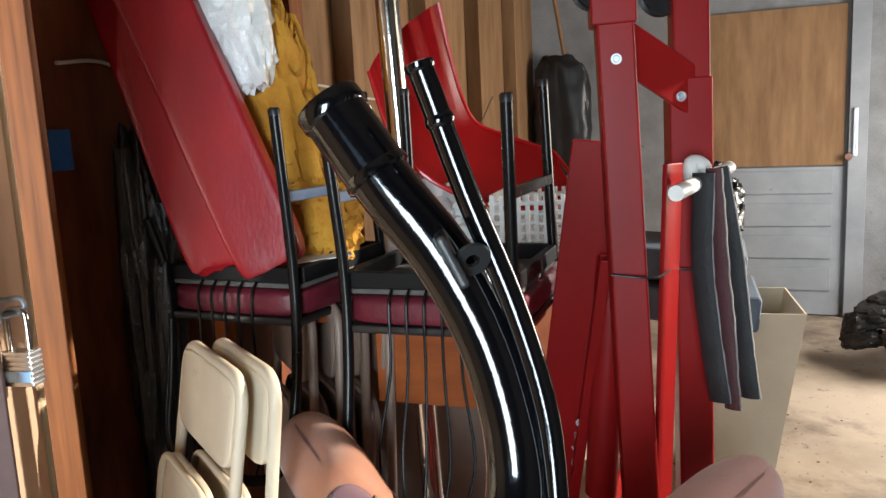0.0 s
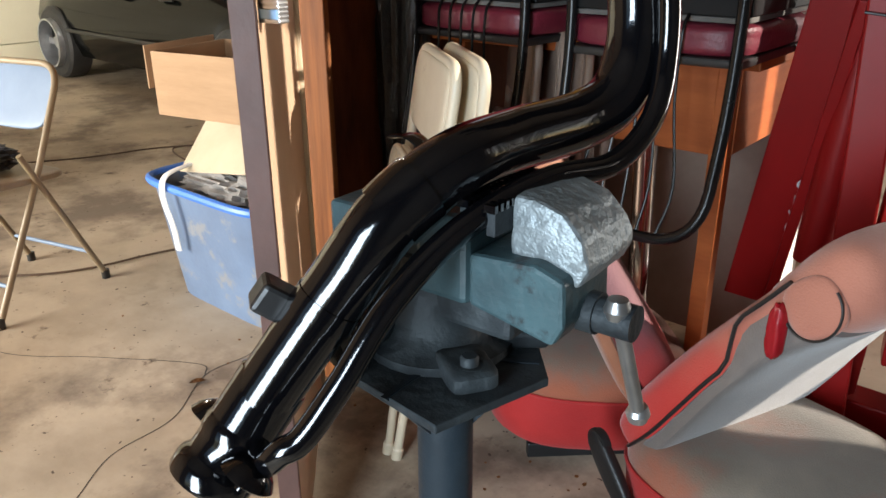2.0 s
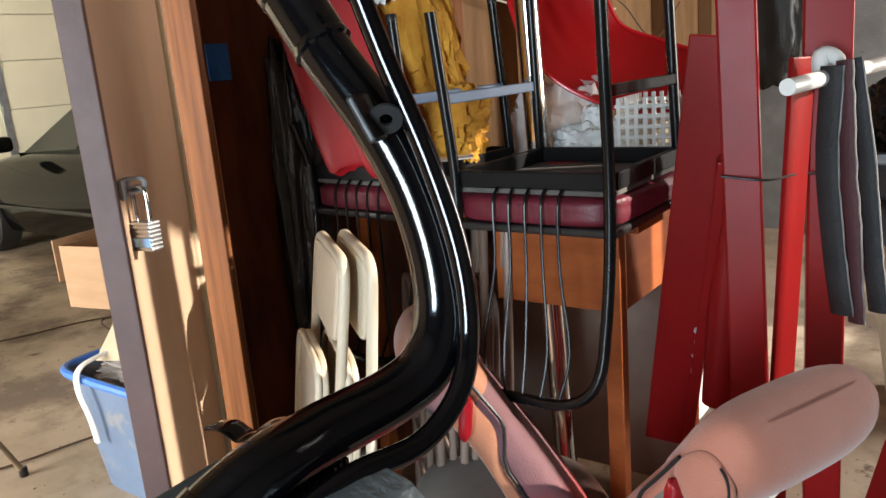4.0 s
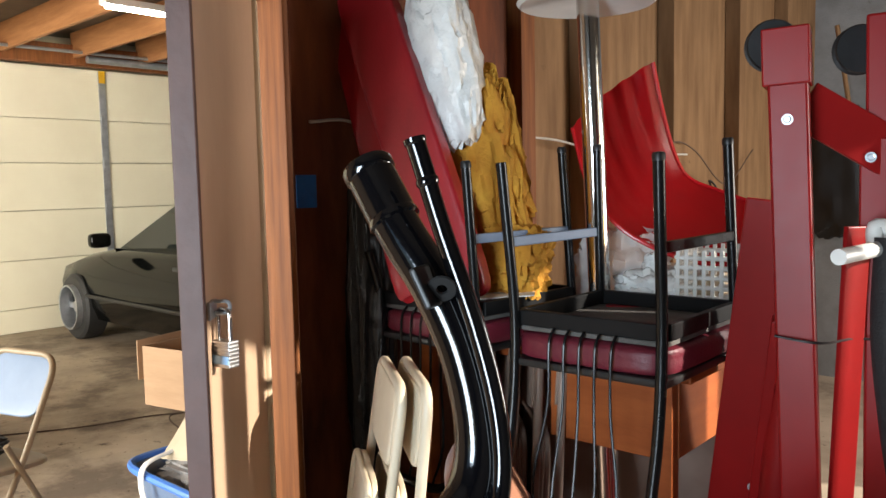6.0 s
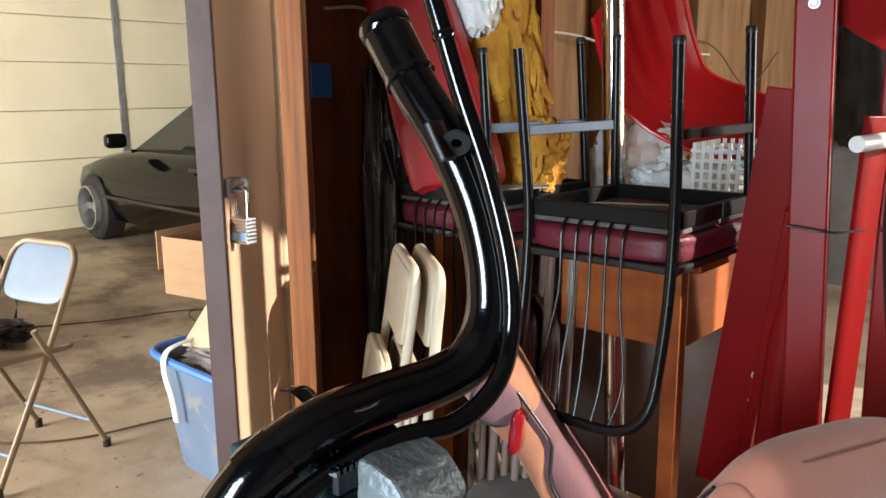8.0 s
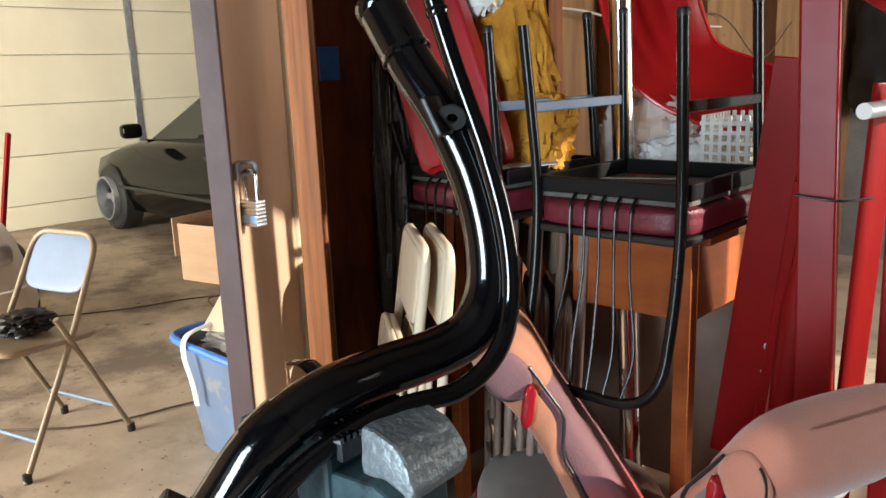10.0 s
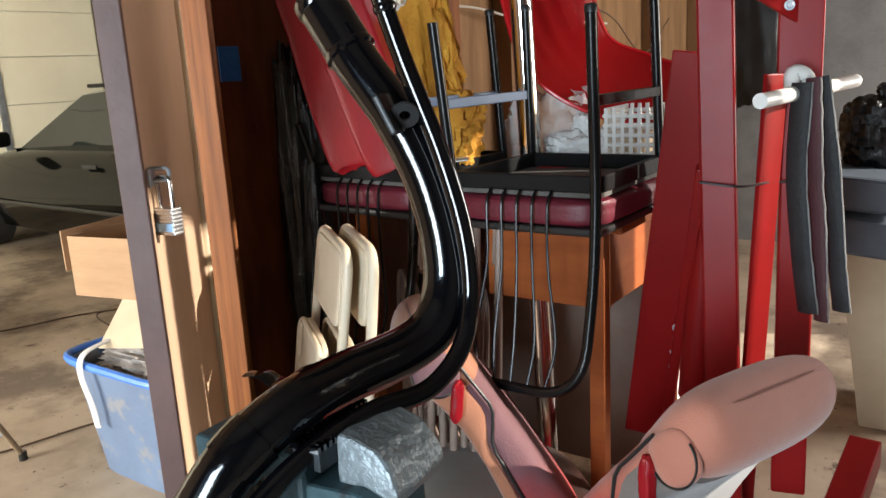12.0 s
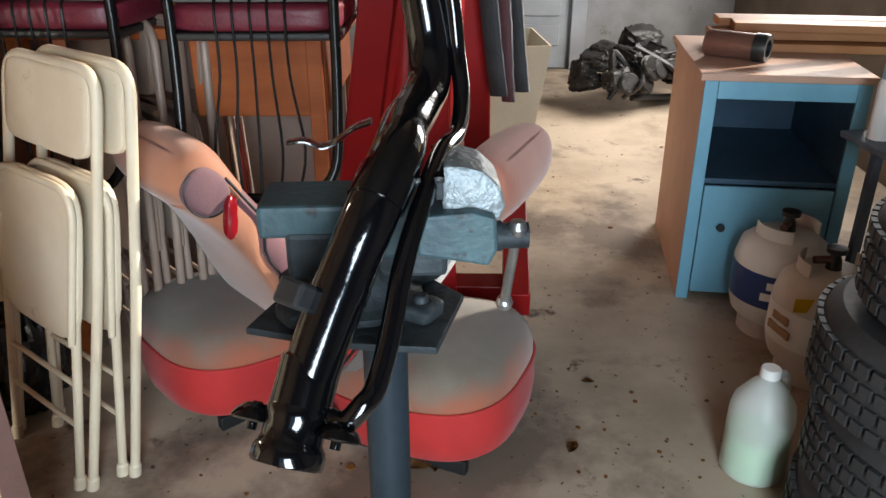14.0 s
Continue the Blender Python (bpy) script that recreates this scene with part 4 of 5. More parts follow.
def strap(pts, w, name="folded_strap"):
    return sweep(smooth_path(pts, 6), w, 12, flat=0.35)
st = thing("hanging_straps", pose(0.62, 1.86, 1.3), "grey padded straps hanging over the pump bar", "straps")
for pts, w, mt in (([(0.578, 1.81, 1.40), (0.574, 1.80, 1.20), (0.594, 1.79, 1.00), (0.614, 1.79, 0.865)], 0.028, M_CHARCOAL),
                   ([(0.601, 1.81, 1.41), (0.612, 1.797, 1.22), (0.630, 1.793, 1.02), (0.644, 1.793, 0.845)], 0.020, M_STRAP_DULL),
                   ([(0.616, 1.83, 1.41), (0.644, 1.81, 1.22), (0.666, 1.80, 1.02), (0.686, 1.80, 0.87)], 0.024, M_CHARCOAL)):
    body_strap = part("strap", strap(pts, w), mt, st, world=True)
    edge = [Vector(p) + Vector((w * 0.80, -0.014, 0)) for p in pts]
    part("strap_edge", sweep([p + Vector((0.003 * noise.noise(p * 40), 0, 0)) for p in smooth_path(edge, 8)], 0.0022, 6), M_CLOTH, st, "pale frayed strap edge", world=True)
part("loop", sweep(smooth_path([(0.56, 1.84, 1.37), (0.56, 1.85, 1.42), (0.59, 1.86, 1.41), (0.59, 1.87, 1.36)], 5), 0.018, 10), M_PAPER, st, "white rag loop", world=True)

# ---------------------------------------------------------------- bucket seats, backs tipped forward
def bucket_seat(m, flip, tilt, label, side_mat, top_mat, oval_mat, k=1.0, slide=(0.0, 0.0), crown=1.0):
    """x forward, y to the side that is seen (flip 1: left side, -1: right side), pivot near x 0; k lengthens the back."""
    s = thing("bucket_seat", m, label, "car seat", "pair of bucket seats")
    LAY = pose(slide[0], slide[1], 0, 0, -5, 0)
    part("cushion", loft([(0.19, 0.262, 0.272, 0.247), (0.225, 0.262, 0.274, 0.249), (0.262, 0.262, 0.266, 0.241), (0.290, 0.264, 0.246, 0.222), (0.308, 0.266, 0.20, 0.18), (0.312, 0.268, 0.12, 0.11), (0.306, 0.27, 0.04, 0.04)], 44, 3.0, LAY), M_SEAT_CLOTH, s, "grey-beige cloth cushion")
    part("skirt", loft([(0.035, 0.262, 0.235, 0.215), (0.06, 0.262, 0.262, 0.237), (0.12, 0.262, 0.274, 0.249), (0.198, 0.262, 0.277, 0.252), (0.203, 0.262, 0.270, 0.245)], 44, 3.0, LAY), M_SEAT_RED, s, "red cloth skirt")
    ring = [LAY @ Vector((0.262 + 0.277 * math.copysign(abs(math.cos(a)) ** (2 / 3), math.cos(a)), 0.252 * math.copysign(abs(math.sin(a)) ** (2 / 3), math.sin(a)), 0.203)) for a in [q * math.tau / 56 for q in range(56)]]
    part("cushion_piping", sweep(ring, 0.0045, 8, closed=True), M_SEAT_RED, s)
    groove = [(slide[0] + 0.135 + 0.02 * math.cos(a * 2), slide[1] + 0.20 * a, 0.3125 - 0.06 * abs(a) ** 3) for a in [q / 8 - 1 for q in range(17)]]
    part("seam", sweep([Vector(p) for p in groove], 0.004, 6), M_DARK, s, "dark sewn seam")
    T = pose(0.02, 0, 0.25, 0, tilt, 0)
    back = [(0.0, 0.00, 0.050, 0.205), (0.02, 0.0, 0.068, 0.215), (0.12, 0.0, 0.080, 0.222), (0.24, -0.005, 0.076, 0.224), (0.36, -0.012, 0.068, 0.216),
            (0.46, -0.012, 0.064, 0.206), (0.54, -0.006, 0.066, 0.200), (0.60, 0.0, 0.072, 0.198), (0.67, 0.006, 0.080, 0.198), (0.73, 0.008, 0.076, 0.194), (0.77, 0.006, 0.060, 0.184), (0.794, 0.004, 0.038, 0.168), (0.803, 0.004, 0.018, 0.148), (0.805, 0.004, 0.004, 0.120)]
    pts = smooth_path([Vector((p[0] * k, p[1], p[2])) for p in back], 3)
    wid = smooth_path([Vector((p[3], 0, 0)) for p in back], 3)
    fine = [(p.x if p.x < 0.67 * k else 0.67 * k + (p.x - 0.67 * k) * crown, p.y, p.z, w.x) for p, w in zip(pts, wid)]
    part("back_shell", loft(fine, 36, 3.2, T), side_mat, s, "cloth back and side panel, redder low down")

    part("headrest_cover", loft([(z, cx, a * 1.03 + 0.002, w * 1.008) for z, cx, a, w in fine if z > 0.58 * k], 36, 3.2, T), top_mat, s, "cloth headrest cover")

    def border(z):
        """Where the front panel begins, as a share of the half depth: a strip that widens into the hollow under the headrest."""
        f = z / (0.802 * k)
        rise = min(1.0, max(0.0, (f - 0.50) / 0.14))
        fall = min(1.0, max(0.0, (f - 0.80) / 0.10))
        rise, fall = rise * rise * (3 - 2 * rise), fall * fall * (3 - 2 * fall)
        return 0.42 - 0.95 * rise + 1.25 * fall
    strip = [(z, cx + a * (border(z) + 1.03) / 2, a * (1.03 - border(z)) / 2, w * 1.012) for z, cx, a, w in fine if 0.005 < z < 0.655 * k]
    part("front_panel", loft(strip, 36, 5.0, T), M_SEAT_TAN if flip == 1 else M_SEAT_GREY, s, "plain cloth front panel")
    for sg in (1, -1):
        part("piping", sweep([T @ Vector((cx + a * border(z), sg * w * 1.012, z)) for z, cx, a, w in fine if 0.005 < z < 0.655 * k], 0.0042, 8), M_DARK, s)
    oz = 0.655 * k
    part("headrest_end", pad(0.105, 0.030, 0.120, 2.5, 8, 0.0, 0, T @ pose(0.020, flip * 0.197, oz, 0, 12, 0)), oval_mat, s, "padded oval end of the headrest")
    part("end_piping", sweep([T @ Vector((0.020 + 0.053 * math.cos(a), flip * 0.206, oz + 0.061 * math.sin(a))) for a in [-2.0 + q * 0.13 for q in range(28)]], 0.0024, 8), M_DARK, s)
    part("belt_guide", pad(0.030, 0.030, 0.105, 3.2, 8, 0.12, 3.0, T @ pose(0.016, flip * 0.210, oz - 0.085, 0, -38, 0)), M_BELT_RED, s, "dark red plastic belt guide")
    part("adjuster_knob", lathe([(0, 0.0), (0.018, 0.0), (0.018, 0.02), (0, 0.024)], 14, align((0.40 + slide[0], -flip * 0.245 + slide[1], 0.10), (0, -flip, 0))), M_DARK, s, "black adjuster knob")
    lever = part("recliner_lever", pad(0.20, 0.034, 0.065, 3, 8, 0, 0, pose(0.045, flip * 0.262, 0.19, 0, 42, 0)), M_DARK, s, "black plastic recliner lever")
    part("lever_boss", lathe([(0, 0.012), (0.03, 0.010), (0.034, 0), (0.034, -0.01), (0, -0.01)], 20), M_DARK, lever).matrix_basis = align((0.0, flip * 0.262, 0.235), (0, flip, 0))
    for y in (-0.19, 0.19):
        part("seat_rail", box(0.25 + slide[0], y * 0.8 + slide[1], 0.025, 0.34, 0.03, 0.045, 0.004), M_DARK, s)
    return s


bucket_seat(pose(0.140, 1.600, 0, 0, 0, -36), -1, 37, "red and beige cloth bucket seat with its back tipped forward", M_SEAT_PINK, M_SEAT_PINK, M_SEAT_PINK, 1.0, (0.0, 0.0), 0.8)
bucket_seat(pose(0.03, 1.75, 0, 0, 0, 210), 1, 31, "mauve and beige cloth bucket seat with its back tipped forward", M_MAUVE, M_SEAT_TAN, M_MAUVE_PLAIN, 0.97, (-0.08, -0.13), 0.55)

# ---------------------------------------------------------------- folded chairs by the partition
chair_part = part


def folded_chair(m, mat, label, group, lean=0.0):
    """Stands folded in the x, z plane, its faces towards -y and +y."""
    c = thing("folded_chair", m, label, "folding chair", group)
    w = 0.205

    def part(name, bm, mat, parent):
        for v in bm.verts:
            v.co.x += lean * v.co.z
        return chair_part(name, bm, mat, parent)

    part("back_frame", sweep(round_path([(-w + 0.01, 0.0, 0.01), (-w, 0.0, 0.58), (-w + 0.015, 0.0, 1.085), (w - 0.015, 0.0, 1.085), (w, 0.0, 0.58), (w - 0.01, 0.0, 0.01)], 0.07, 8), 0.0125, 14), mat, c)
    part("backrest", pad(0.36, 0.022, 0.19, 7, 8, 0, 0, pose(0, -0.006, 0.985)), mat, c)
    part("seat_panel", pad(0.37, 0.028, 0.40, 5, 10, 0, 0, pose(0, -0.03, 0.64)), mat, c)
    part("seat_rim", sweep(round_path([(-0.175, -0.045, 0.45), (-0.18, -0.045, 0.83), (0.18, -0.045, 0.83), (0.175, -0.045, 0.45)], 0.08, 8), 0.009, 10), mat, c)
    for x in (-0.165, 0.165):
        part("front_leg", sweep([(x, -0.035, 0.70), (x * 1.02, -0.02, 0.03)], 0.0115, 12), mat, c)
        part("foot_cap", lathe([(0, 0), (0.016, 0), (0.016, 0.035), (0.0125, 0.04), (0, 0.04)], 14, pose(x * 1.02, -0.02, 0)), mat, c)
        part("foot_cap", lathe([(0, 0), (0.016, 0), (0.016, 0.035), (0.0125, 0.04), (0, 0.04)], 14, pose((w - 0.01) * (1 if x > 0 else -1), 0.0, 0)), mat, c)
    for z in (0.20, 0.32):
        part("stretcher", sweep([(-0.165, -0.025, z), (0.165, -0.025, z)], 0.007, 10), mat, c)
    return c


fc = folded_chair(pose(-0.692, 1.540, 0, -7, 0, -50.5), M_CREAM, "cream enamelled metal folding chair, folded and standing upright", "folded cream chairs", 0.165)
copy_thing(fc, pose(-0.592, 1.572, 0, -4.5, 0, -50.5))
bc = folded_chair(pose(-0.52, 1.98, 0, -3, 0, -58), M_CHAIR_BROWN, "brown metal folding chair, folded, standing behind the seats", "folded brown chairs")
for k in range(1, 4):
    copy_thing(bc, pose(-0.52 + 0.062 * k, 1.99 + 0.02 * k, 0, -3, 0, -58))

# ---------------------------------------------------------------- rear corner
gd = thing("door_2", ROOM @ pose(0.10, BV - 0.03, 0), "weathered grey panelled shed door with plywood above", "door", kind="structure")
part("upper_sheet", box(1.62, 0, 1.68, 0.98, 0.03, 1.12, 0.003), M_PLY, gd, "stained plywood sheet")
part("lower_frame", box(1.62, 0.01, 0.56, 0.98, 0.03, 1.10, 0.003), M_GREY_DOOR, gd)
for z in (0.28, 0.52, 0.76, 1.0):
    part("panel", box(1.62, -0.012, z, 0.84, 0.02, 0.17, 0.006), M_GREY_DOOR, gd)
part("post", box(2.19, -0.02, 1.25, 0.12, 0.06, 2.5, 0.004), M_GREY_DOOR, gd)
part("latch", box(2.17, -0.06, 1.35, 0.03, 0.02, 0.34, 0.004), M_GALV, gd)
part("knob", lathe([(0, 0.05), (0.025, 0.045), (0.028, 0.03), (0.012, 0.015), (0.012, 0), (0, 0)], 16, align((2.13, -0.03, 1.18), (0, -1, 0))), M_BRONZE, gd)

bx = thing("cardboard_box", pose(1.03, 3.25, 0, 0, 0, -8), "tall open cardboard carton with slanting sides", "box")
LO, HI = (0.10, 0.19), (0.21, 0.24)
def carton_wall(p, q, name="side"):
    b = bmesh.new()
    n = Vector((q[1] - p[1], p[0] - q[0], 0)).normalized() * 0.003
    def at(c, f):
        w, d = LO[0] + (HI[0] - LO[0]) * f, LO[1] + (HI[1] - LO[1]) * f
        return Vector((c[0] * w, c[1] * d, 0.004 + 0.76 * f))
    vs = [b.verts.new(at(c, f) + n * s) for s in (-1, 1) for c, f in ((p, 0), (q, 0), (q, 1), (p, 1))]
    for f in ((0, 1, 2, 3), (7, 6, 5, 4), (0, 4, 5, 1), (1, 5, 6, 2), (2, 6, 7, 3), (3, 7, 4, 0)):
        b.faces.new([vs[k] for k in f])
    return part(name, b, M_CARD_PALE, bx, smooth=False)
carton_wall((-1, -1), (1, -1)); carton_wall((1, -1), (1, 1)); carton_wall((1, 1), (-1, 1)); carton_wall((-1, 1), (-1, -1))
part("bottom", box(0, 0, 0.006, 0.19, 0.36, 0.006), M_CARD_PALE, bx, smooth=False)
solo("grey_case", box(0, 0, 0.09, 0.46, 0.40, 0.14, 0.015), M_GREY_CASE, pose(0.84, 3.22, 0.70, 2, 6, -10), "blue-grey hard case lying on the carton", "case")
solo("grey_case", box(0, 0, 0.09, 0.44, 0.38, 0.13, 0.015), M_GREY_CASE, pose(0.81, 3.24, 0.86, 2, 5, -12), "blue-grey hard case lying on another case", "case")
stuffed_bag = solo("bin_bag", crumple(0.28, 0.28, 0.30, 14, 0.3, 2.4, 3.0), M_BIN_BAG, pose(0.93, 3.36, 1.14), "stuffed shiny black bin bag on top of the cases", "bag")

en = thing("engine_parts", pose(2.46, 4.62, 0, 0, 0, 20), "heap of greasy black engine parts on the floor", "engine parts")
random.seed(5)
for i in range(16):
    x, y = random.uniform(-0.36, 0.36), random.uniform(-0.24, 0.22)
    h = (0.30 - 0.5 * abs(x)) * random.uniform(0.4, 1.0)
    part("casting", crumple(random.uniform(0.14, 0.30), random.uniform(0.12, 0.24), random.uniform(0.10, 0.22), 7, 0.35, 3.0, i * 1.7, 4, pose(x, y, 0.08 + h * 1.5, random.uniform(-20, 20), random.uniform(-20, 20), random.uniform(0, 180))), M_GREASE, en)
for i in range(6):
    part("pulley", lathe([(0, -0.02), (0.06, -0.02), (0.07, -0.012), (0.055, 0), (0.07, 0.012), (0.06, 0.02), (0, 0.02)], 18, align((random.uniform(-0.3, 0.3), -0.2, random.uniform(0.10, 0.34)), (random.uniform(-0.5, 0.5), -1, random.uniform(-0.2, 0.6)))), M_GREASE, en)
for i in range(7):
    part("hose", sweep(smooth_path([(random.uniform(-0.4, 0.4), random.uniform(-0.28, 0.1), random.uniform(0.06, 0.45)) for q in range(4)], 5), random.uniform(0.010, 0.024), 8), M_DARK, en)

part("knot", crumple(0.08, 0.07, 0.08, 8, 0.4, 3.0, 4.0, 3.0, pose(0.02, -0.03, 0.155)), M_BIN_BAG, stuffed_bag)
solo("carton", box(0, 0, 0.31, 0.30, 0.26, 0.62, 0.004), M_PAPER, pose(0.13, 2.80, 0, 0, 0, -13), "white carton standing behind the desk", "box")
# ---------------------------------------------------------------- blue cabinet and what stands by it
CAB = pose(1.396, 2.010, 0, 0, 0, -20.5)
cab = thing("blue_cabinet", CAB, "light blue painted wooden cabinet with an open shelf and a door", "cabinet")
CW, CD, CHT = 0.53, 0.70, 0.82
part("side_panel", box(0.010, CD / 2, CHT / 2, 0.02, CD, CHT, 0.002), M_CAB_SIDE, cab, "peach painted side")
part("side_panel", box(CW - 0.010, CD / 2, CHT / 2, 0.02, CD, CHT, 0.002), M_CAB_SIDE, cab)
part("top", box(CW / 2, CD / 2, CHT + 0.012, CW + 0.03, CD + 0.03, 0.024, 0.003), M_CAB_SIDE, cab)
# back, shelf and inner side sheets carry the interior shade in their colour
part("back", box(CW / 2, CD - 0.01, CHT / 2, CW - 0.04, 0.02, CHT - 0.02, 0), M_CAB_SHADE, cab, smooth=False)
part("shelf", box(CW / 2, CD / 2, 0.46, CW - 0.04, CD - 0.03, 0.02, 0.002), M_CAB_SHADE, cab)
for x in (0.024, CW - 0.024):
    part("shade_liner", box(x, CD / 2, CHT / 2 + 0.2, 0.006, CD - 0.05, 0.46), M_CAB_SHADE, cab, smooth=False)
for b in ((0.022, -0.006, CHT / 2, 0.044, 0.014, CHT), (CW - 0.022, -0.006, CHT / 2, 0.044, 0.014, CHT), (CW / 2, -0.006, CHT - 0.03, CW - 0.09, 0.014, 0.06)):
    part("face_frame", box(*b, 0.002), M_CAB_BLUE, cab)
cd = part("cabinet_door", box(CW / 2, -0.004, 0.24, CW - 0.096, 0.016, 0.42, 0.003), M_CAB_BLUE, cab)
part("knob", lathe([(0, 0.03), (0.012, 0.028), (0.015, 0.02), (0.006, 0.008), (0.006, 0), (0, 0)], 14, align((0.12, -0.012, 0.30), (0, -1, 0))), M_DARK, cd)
TOPZ = CHT + 0.024
for i, (x, y, z, l, a) in enumerate(((0.46, 0.44, 0.0, 0.74, -14), (0.49, 0.575, 0.0, 0.70, -16), (0.44, 0.50, 0.034, 0.72, -12), (0.47, 0.46, 0.068, 0.62, -15), (0.45, 0.59, 0.068, 0.66, -13))):
    solo("pine_board", box(0, 0, 0.016, l, 0.12, 0.030, 0.003), M_BOARD, CAB @ pose(x, y, TOPZ + z, 0, 0, a + 12), "sawn pine offcut board stacked on the cabinet", "board", "boards on the cabinet")
can = thing("metal_canister", CAB @ pose(0.13, 0.25, TOPZ + 0.048, 0, 0, -30), "brown metal canister lying on the cabinet", "canister")
part("can_body", lathe([(0, -0.10), (0.04, -0.10), (0.047, -0.095), (0.047, 0.075), (0, 0.075)], 24, pose(0, 0, 0, 0, 90, 0)), M_BRONZE, can)
part("can_rim", lathe([(0.040, 0.0), (0.050, 0.0), (0.050, 0.035), (0.046, 0.045), (0.030, 0.045), (0.030, 0.03), (0, 0.03)], 24, pose(0.075, 0, 0, 0, 90, 0)), M_DARK, can)

def propane(m, label, band):
    t = thing("propane_tank", m, label, "gas tank", "propane tanks")
    part("tank_body", lathe([(0, 0.05), (0.10, 0.05), (0.14, 0.08), (0.153, 0.13), (0.153, 0.27), (0.14, 0.325), (0.10, 0.36), (0, 0.375)], 32), M_TANK, t)
    part("foot_ring", lathe([(0.105, 0), (0.11, 0), (0.11, 0.06), (0.105, 0.06), (0.105, 0)], 28), M_TANK, t)
    part("label_band", lathe([(0.1535, 0.14), (0.1545, 0.14), (0.1545, 0.26), (0.1535, 0.26), (0.1535, 0.14)], 32), band, t)
    for a in (0, 180):
        part("collar", prism([(0.10 * math.cos(radians(k)), 0.10 * math.sin(radians(k))) for k in range(a - 44, a + 45, 8)] + [(0.096 * math.cos(radians(k)), 0.096 * math.sin(radians(k))) for k in range(a + 44, a - 45, -8)], 0.055, pose(0, 0, 0.375)), M_TANK, t)
    for k, w in ((0.225, 0.07), (0.185, 0.10)):
        part("label_bar", box(-0.153, -0.01, k, 0.008, w, 0.026, 0.002, pose(0, 0, 0, 0, 0, 30)), M_PAPER if band is M_NAVY else M_CARD, t, "pale bar of lettering")
    v = part("valve", lathe([(0, 0.36), (0.025, 0.36), (0.02, 0.40), (0.012, 0.42), (0.03, 0.425), (0.03, 0.44), (0, 0.445)], 16), M_DARK, t)
    part("valve_outlet", sweep([(0, 0, 0.40), (-0.06, -0.02, 0.40)], 0.012, 12), M_BRONZE, t)
    return t

propane(pose(1.61, 1.73, 0, 0, 0, 20), "white propane tank with a navy label band", M_NAVY)
t2 = propane(pose(1.57, 1.45, 0, 0, 0, -30), "rust-stained propane tank with a white label band", M_PAPER)
part("caution_tag", box(-0.10, -0.115, 0.30, 0.07, 0.003, 0.045, 0.001, pose(0, 0, 0, 0, 0, 12)), M_YELLOW, t2, "small yellow tag")

jug = thing("plastic_jug", pose(1.13, 1.08, 0, 0, 0, 200), "milky plastic gallon jug part full of green liquid", "jug")
part("jug_body", lathe([(0, 0.004), (0.072, 0.004), (0.082, 0.015), (0.082, 0.19), (0.075, 0.225), (0.045, 0.27), (0.022, 0.295), (0.022, 0.312), (0, 0.312)], 28), M_JUG, jug)
part("liquid", lathe([(0, 0.008), (0.068, 0.008), (0.076, 0.018), (0.076, 0.13), (0, 0.13)], 28), M_GREEN, jug, "pale green liquid")
part("cap", lathe([(0, 0.325), (0.022, 0.325), (0.025, 0.32), (0.025, 0.300), (0, 0.300)], 20), M_WHITE, jug)
part("jug_handle", sweep(smooth_path([(-0.02, 0, 0.29), (-0.06, 0, 0.285), (-0.085, 0, 0.24), (-0.08, 0, 0.19), (-0.07, 0, 0.17)], 5), 0.012, 12), M_JUG, jug)

def tyre(m, label):
    t = thing("tyre", m, label, "tyre", "stacked tyres")
    prof = [(0.195, 0.02), (0.21, 0.0), (0.27, 0.0), (0.295, 0.02), (0.305, 0.05), (0.305, 0.16), (0.295, 0.19), (0.27, 0.21), (0.21, 0.21), (0.195, 0.19), (0.205, 0.15), (0.205, 0.06), (0.195, 0.02)]
    part("carcass", lathe(prof, 48), M_RUBBER, t)
    tb = bmesh.new()
    for k in range(56):
        for z, sk in ((0.045, 0.25), (0.085, -0.25), (0.125, 0.25), (0.165, -0.25)):
            merge(tb, box(0.307, 0, z, 0.012, 0.024, 0.026, 0, pose(0, 0, 0, 0, 0, k * 360 / 56 + sk * 6)))
    tagged(part("tread", tb, M_RUBBER, t, smooth=False), kind="stuff")
    return t

ty = tyre(pose(1.33, 0.70, 0.0), "used black tyre with worn tread in a stack")
for i, (dx, dy) in enumerate(((0.015, 0.01), (-0.01, 0.02), (0.04, -0.01))):
    copy_thing(ty, pose(1.33 + dx, 0.70 + dy, 0.212 * (i + 1), 0, 0, 17 * i + 9))
tshelf = thing("side_table", pose(1.70, 1.53, 0, 0, 0, -8), "grey metal side table edge by the tanks", "table")
part("table_top", box(0.31, 0.10, 0.69, 0.60, 0.24, 0.02, 0.003), M_GREY_CASE, tshelf)
for x, y in ((0.14, 0.0), (0.58, 0.0), (0.14, 0.20), (0.58, 0.20)):
    part("table_leg", box(x, y, 0.34, 0.030, 0.030, 0.68, 0.002), M_GREY_CASE, tshelf)
sc = thing("spray_can", pose(1.79, 1.64, 0.701), "blue and white spray can", "spray can")
part("can_body", lathe([(0, 0), (0.033, 0), (0.033, 0.17), (0.026, 0.185), (0, 0.185)], 20), M_WHITE, sc)
part("can_cap", lathe([(0, 0.183), (0.028, 0.183), (0.027, 0.225), (0, 0.228)], 20), M_CAB_BLUE, sc)

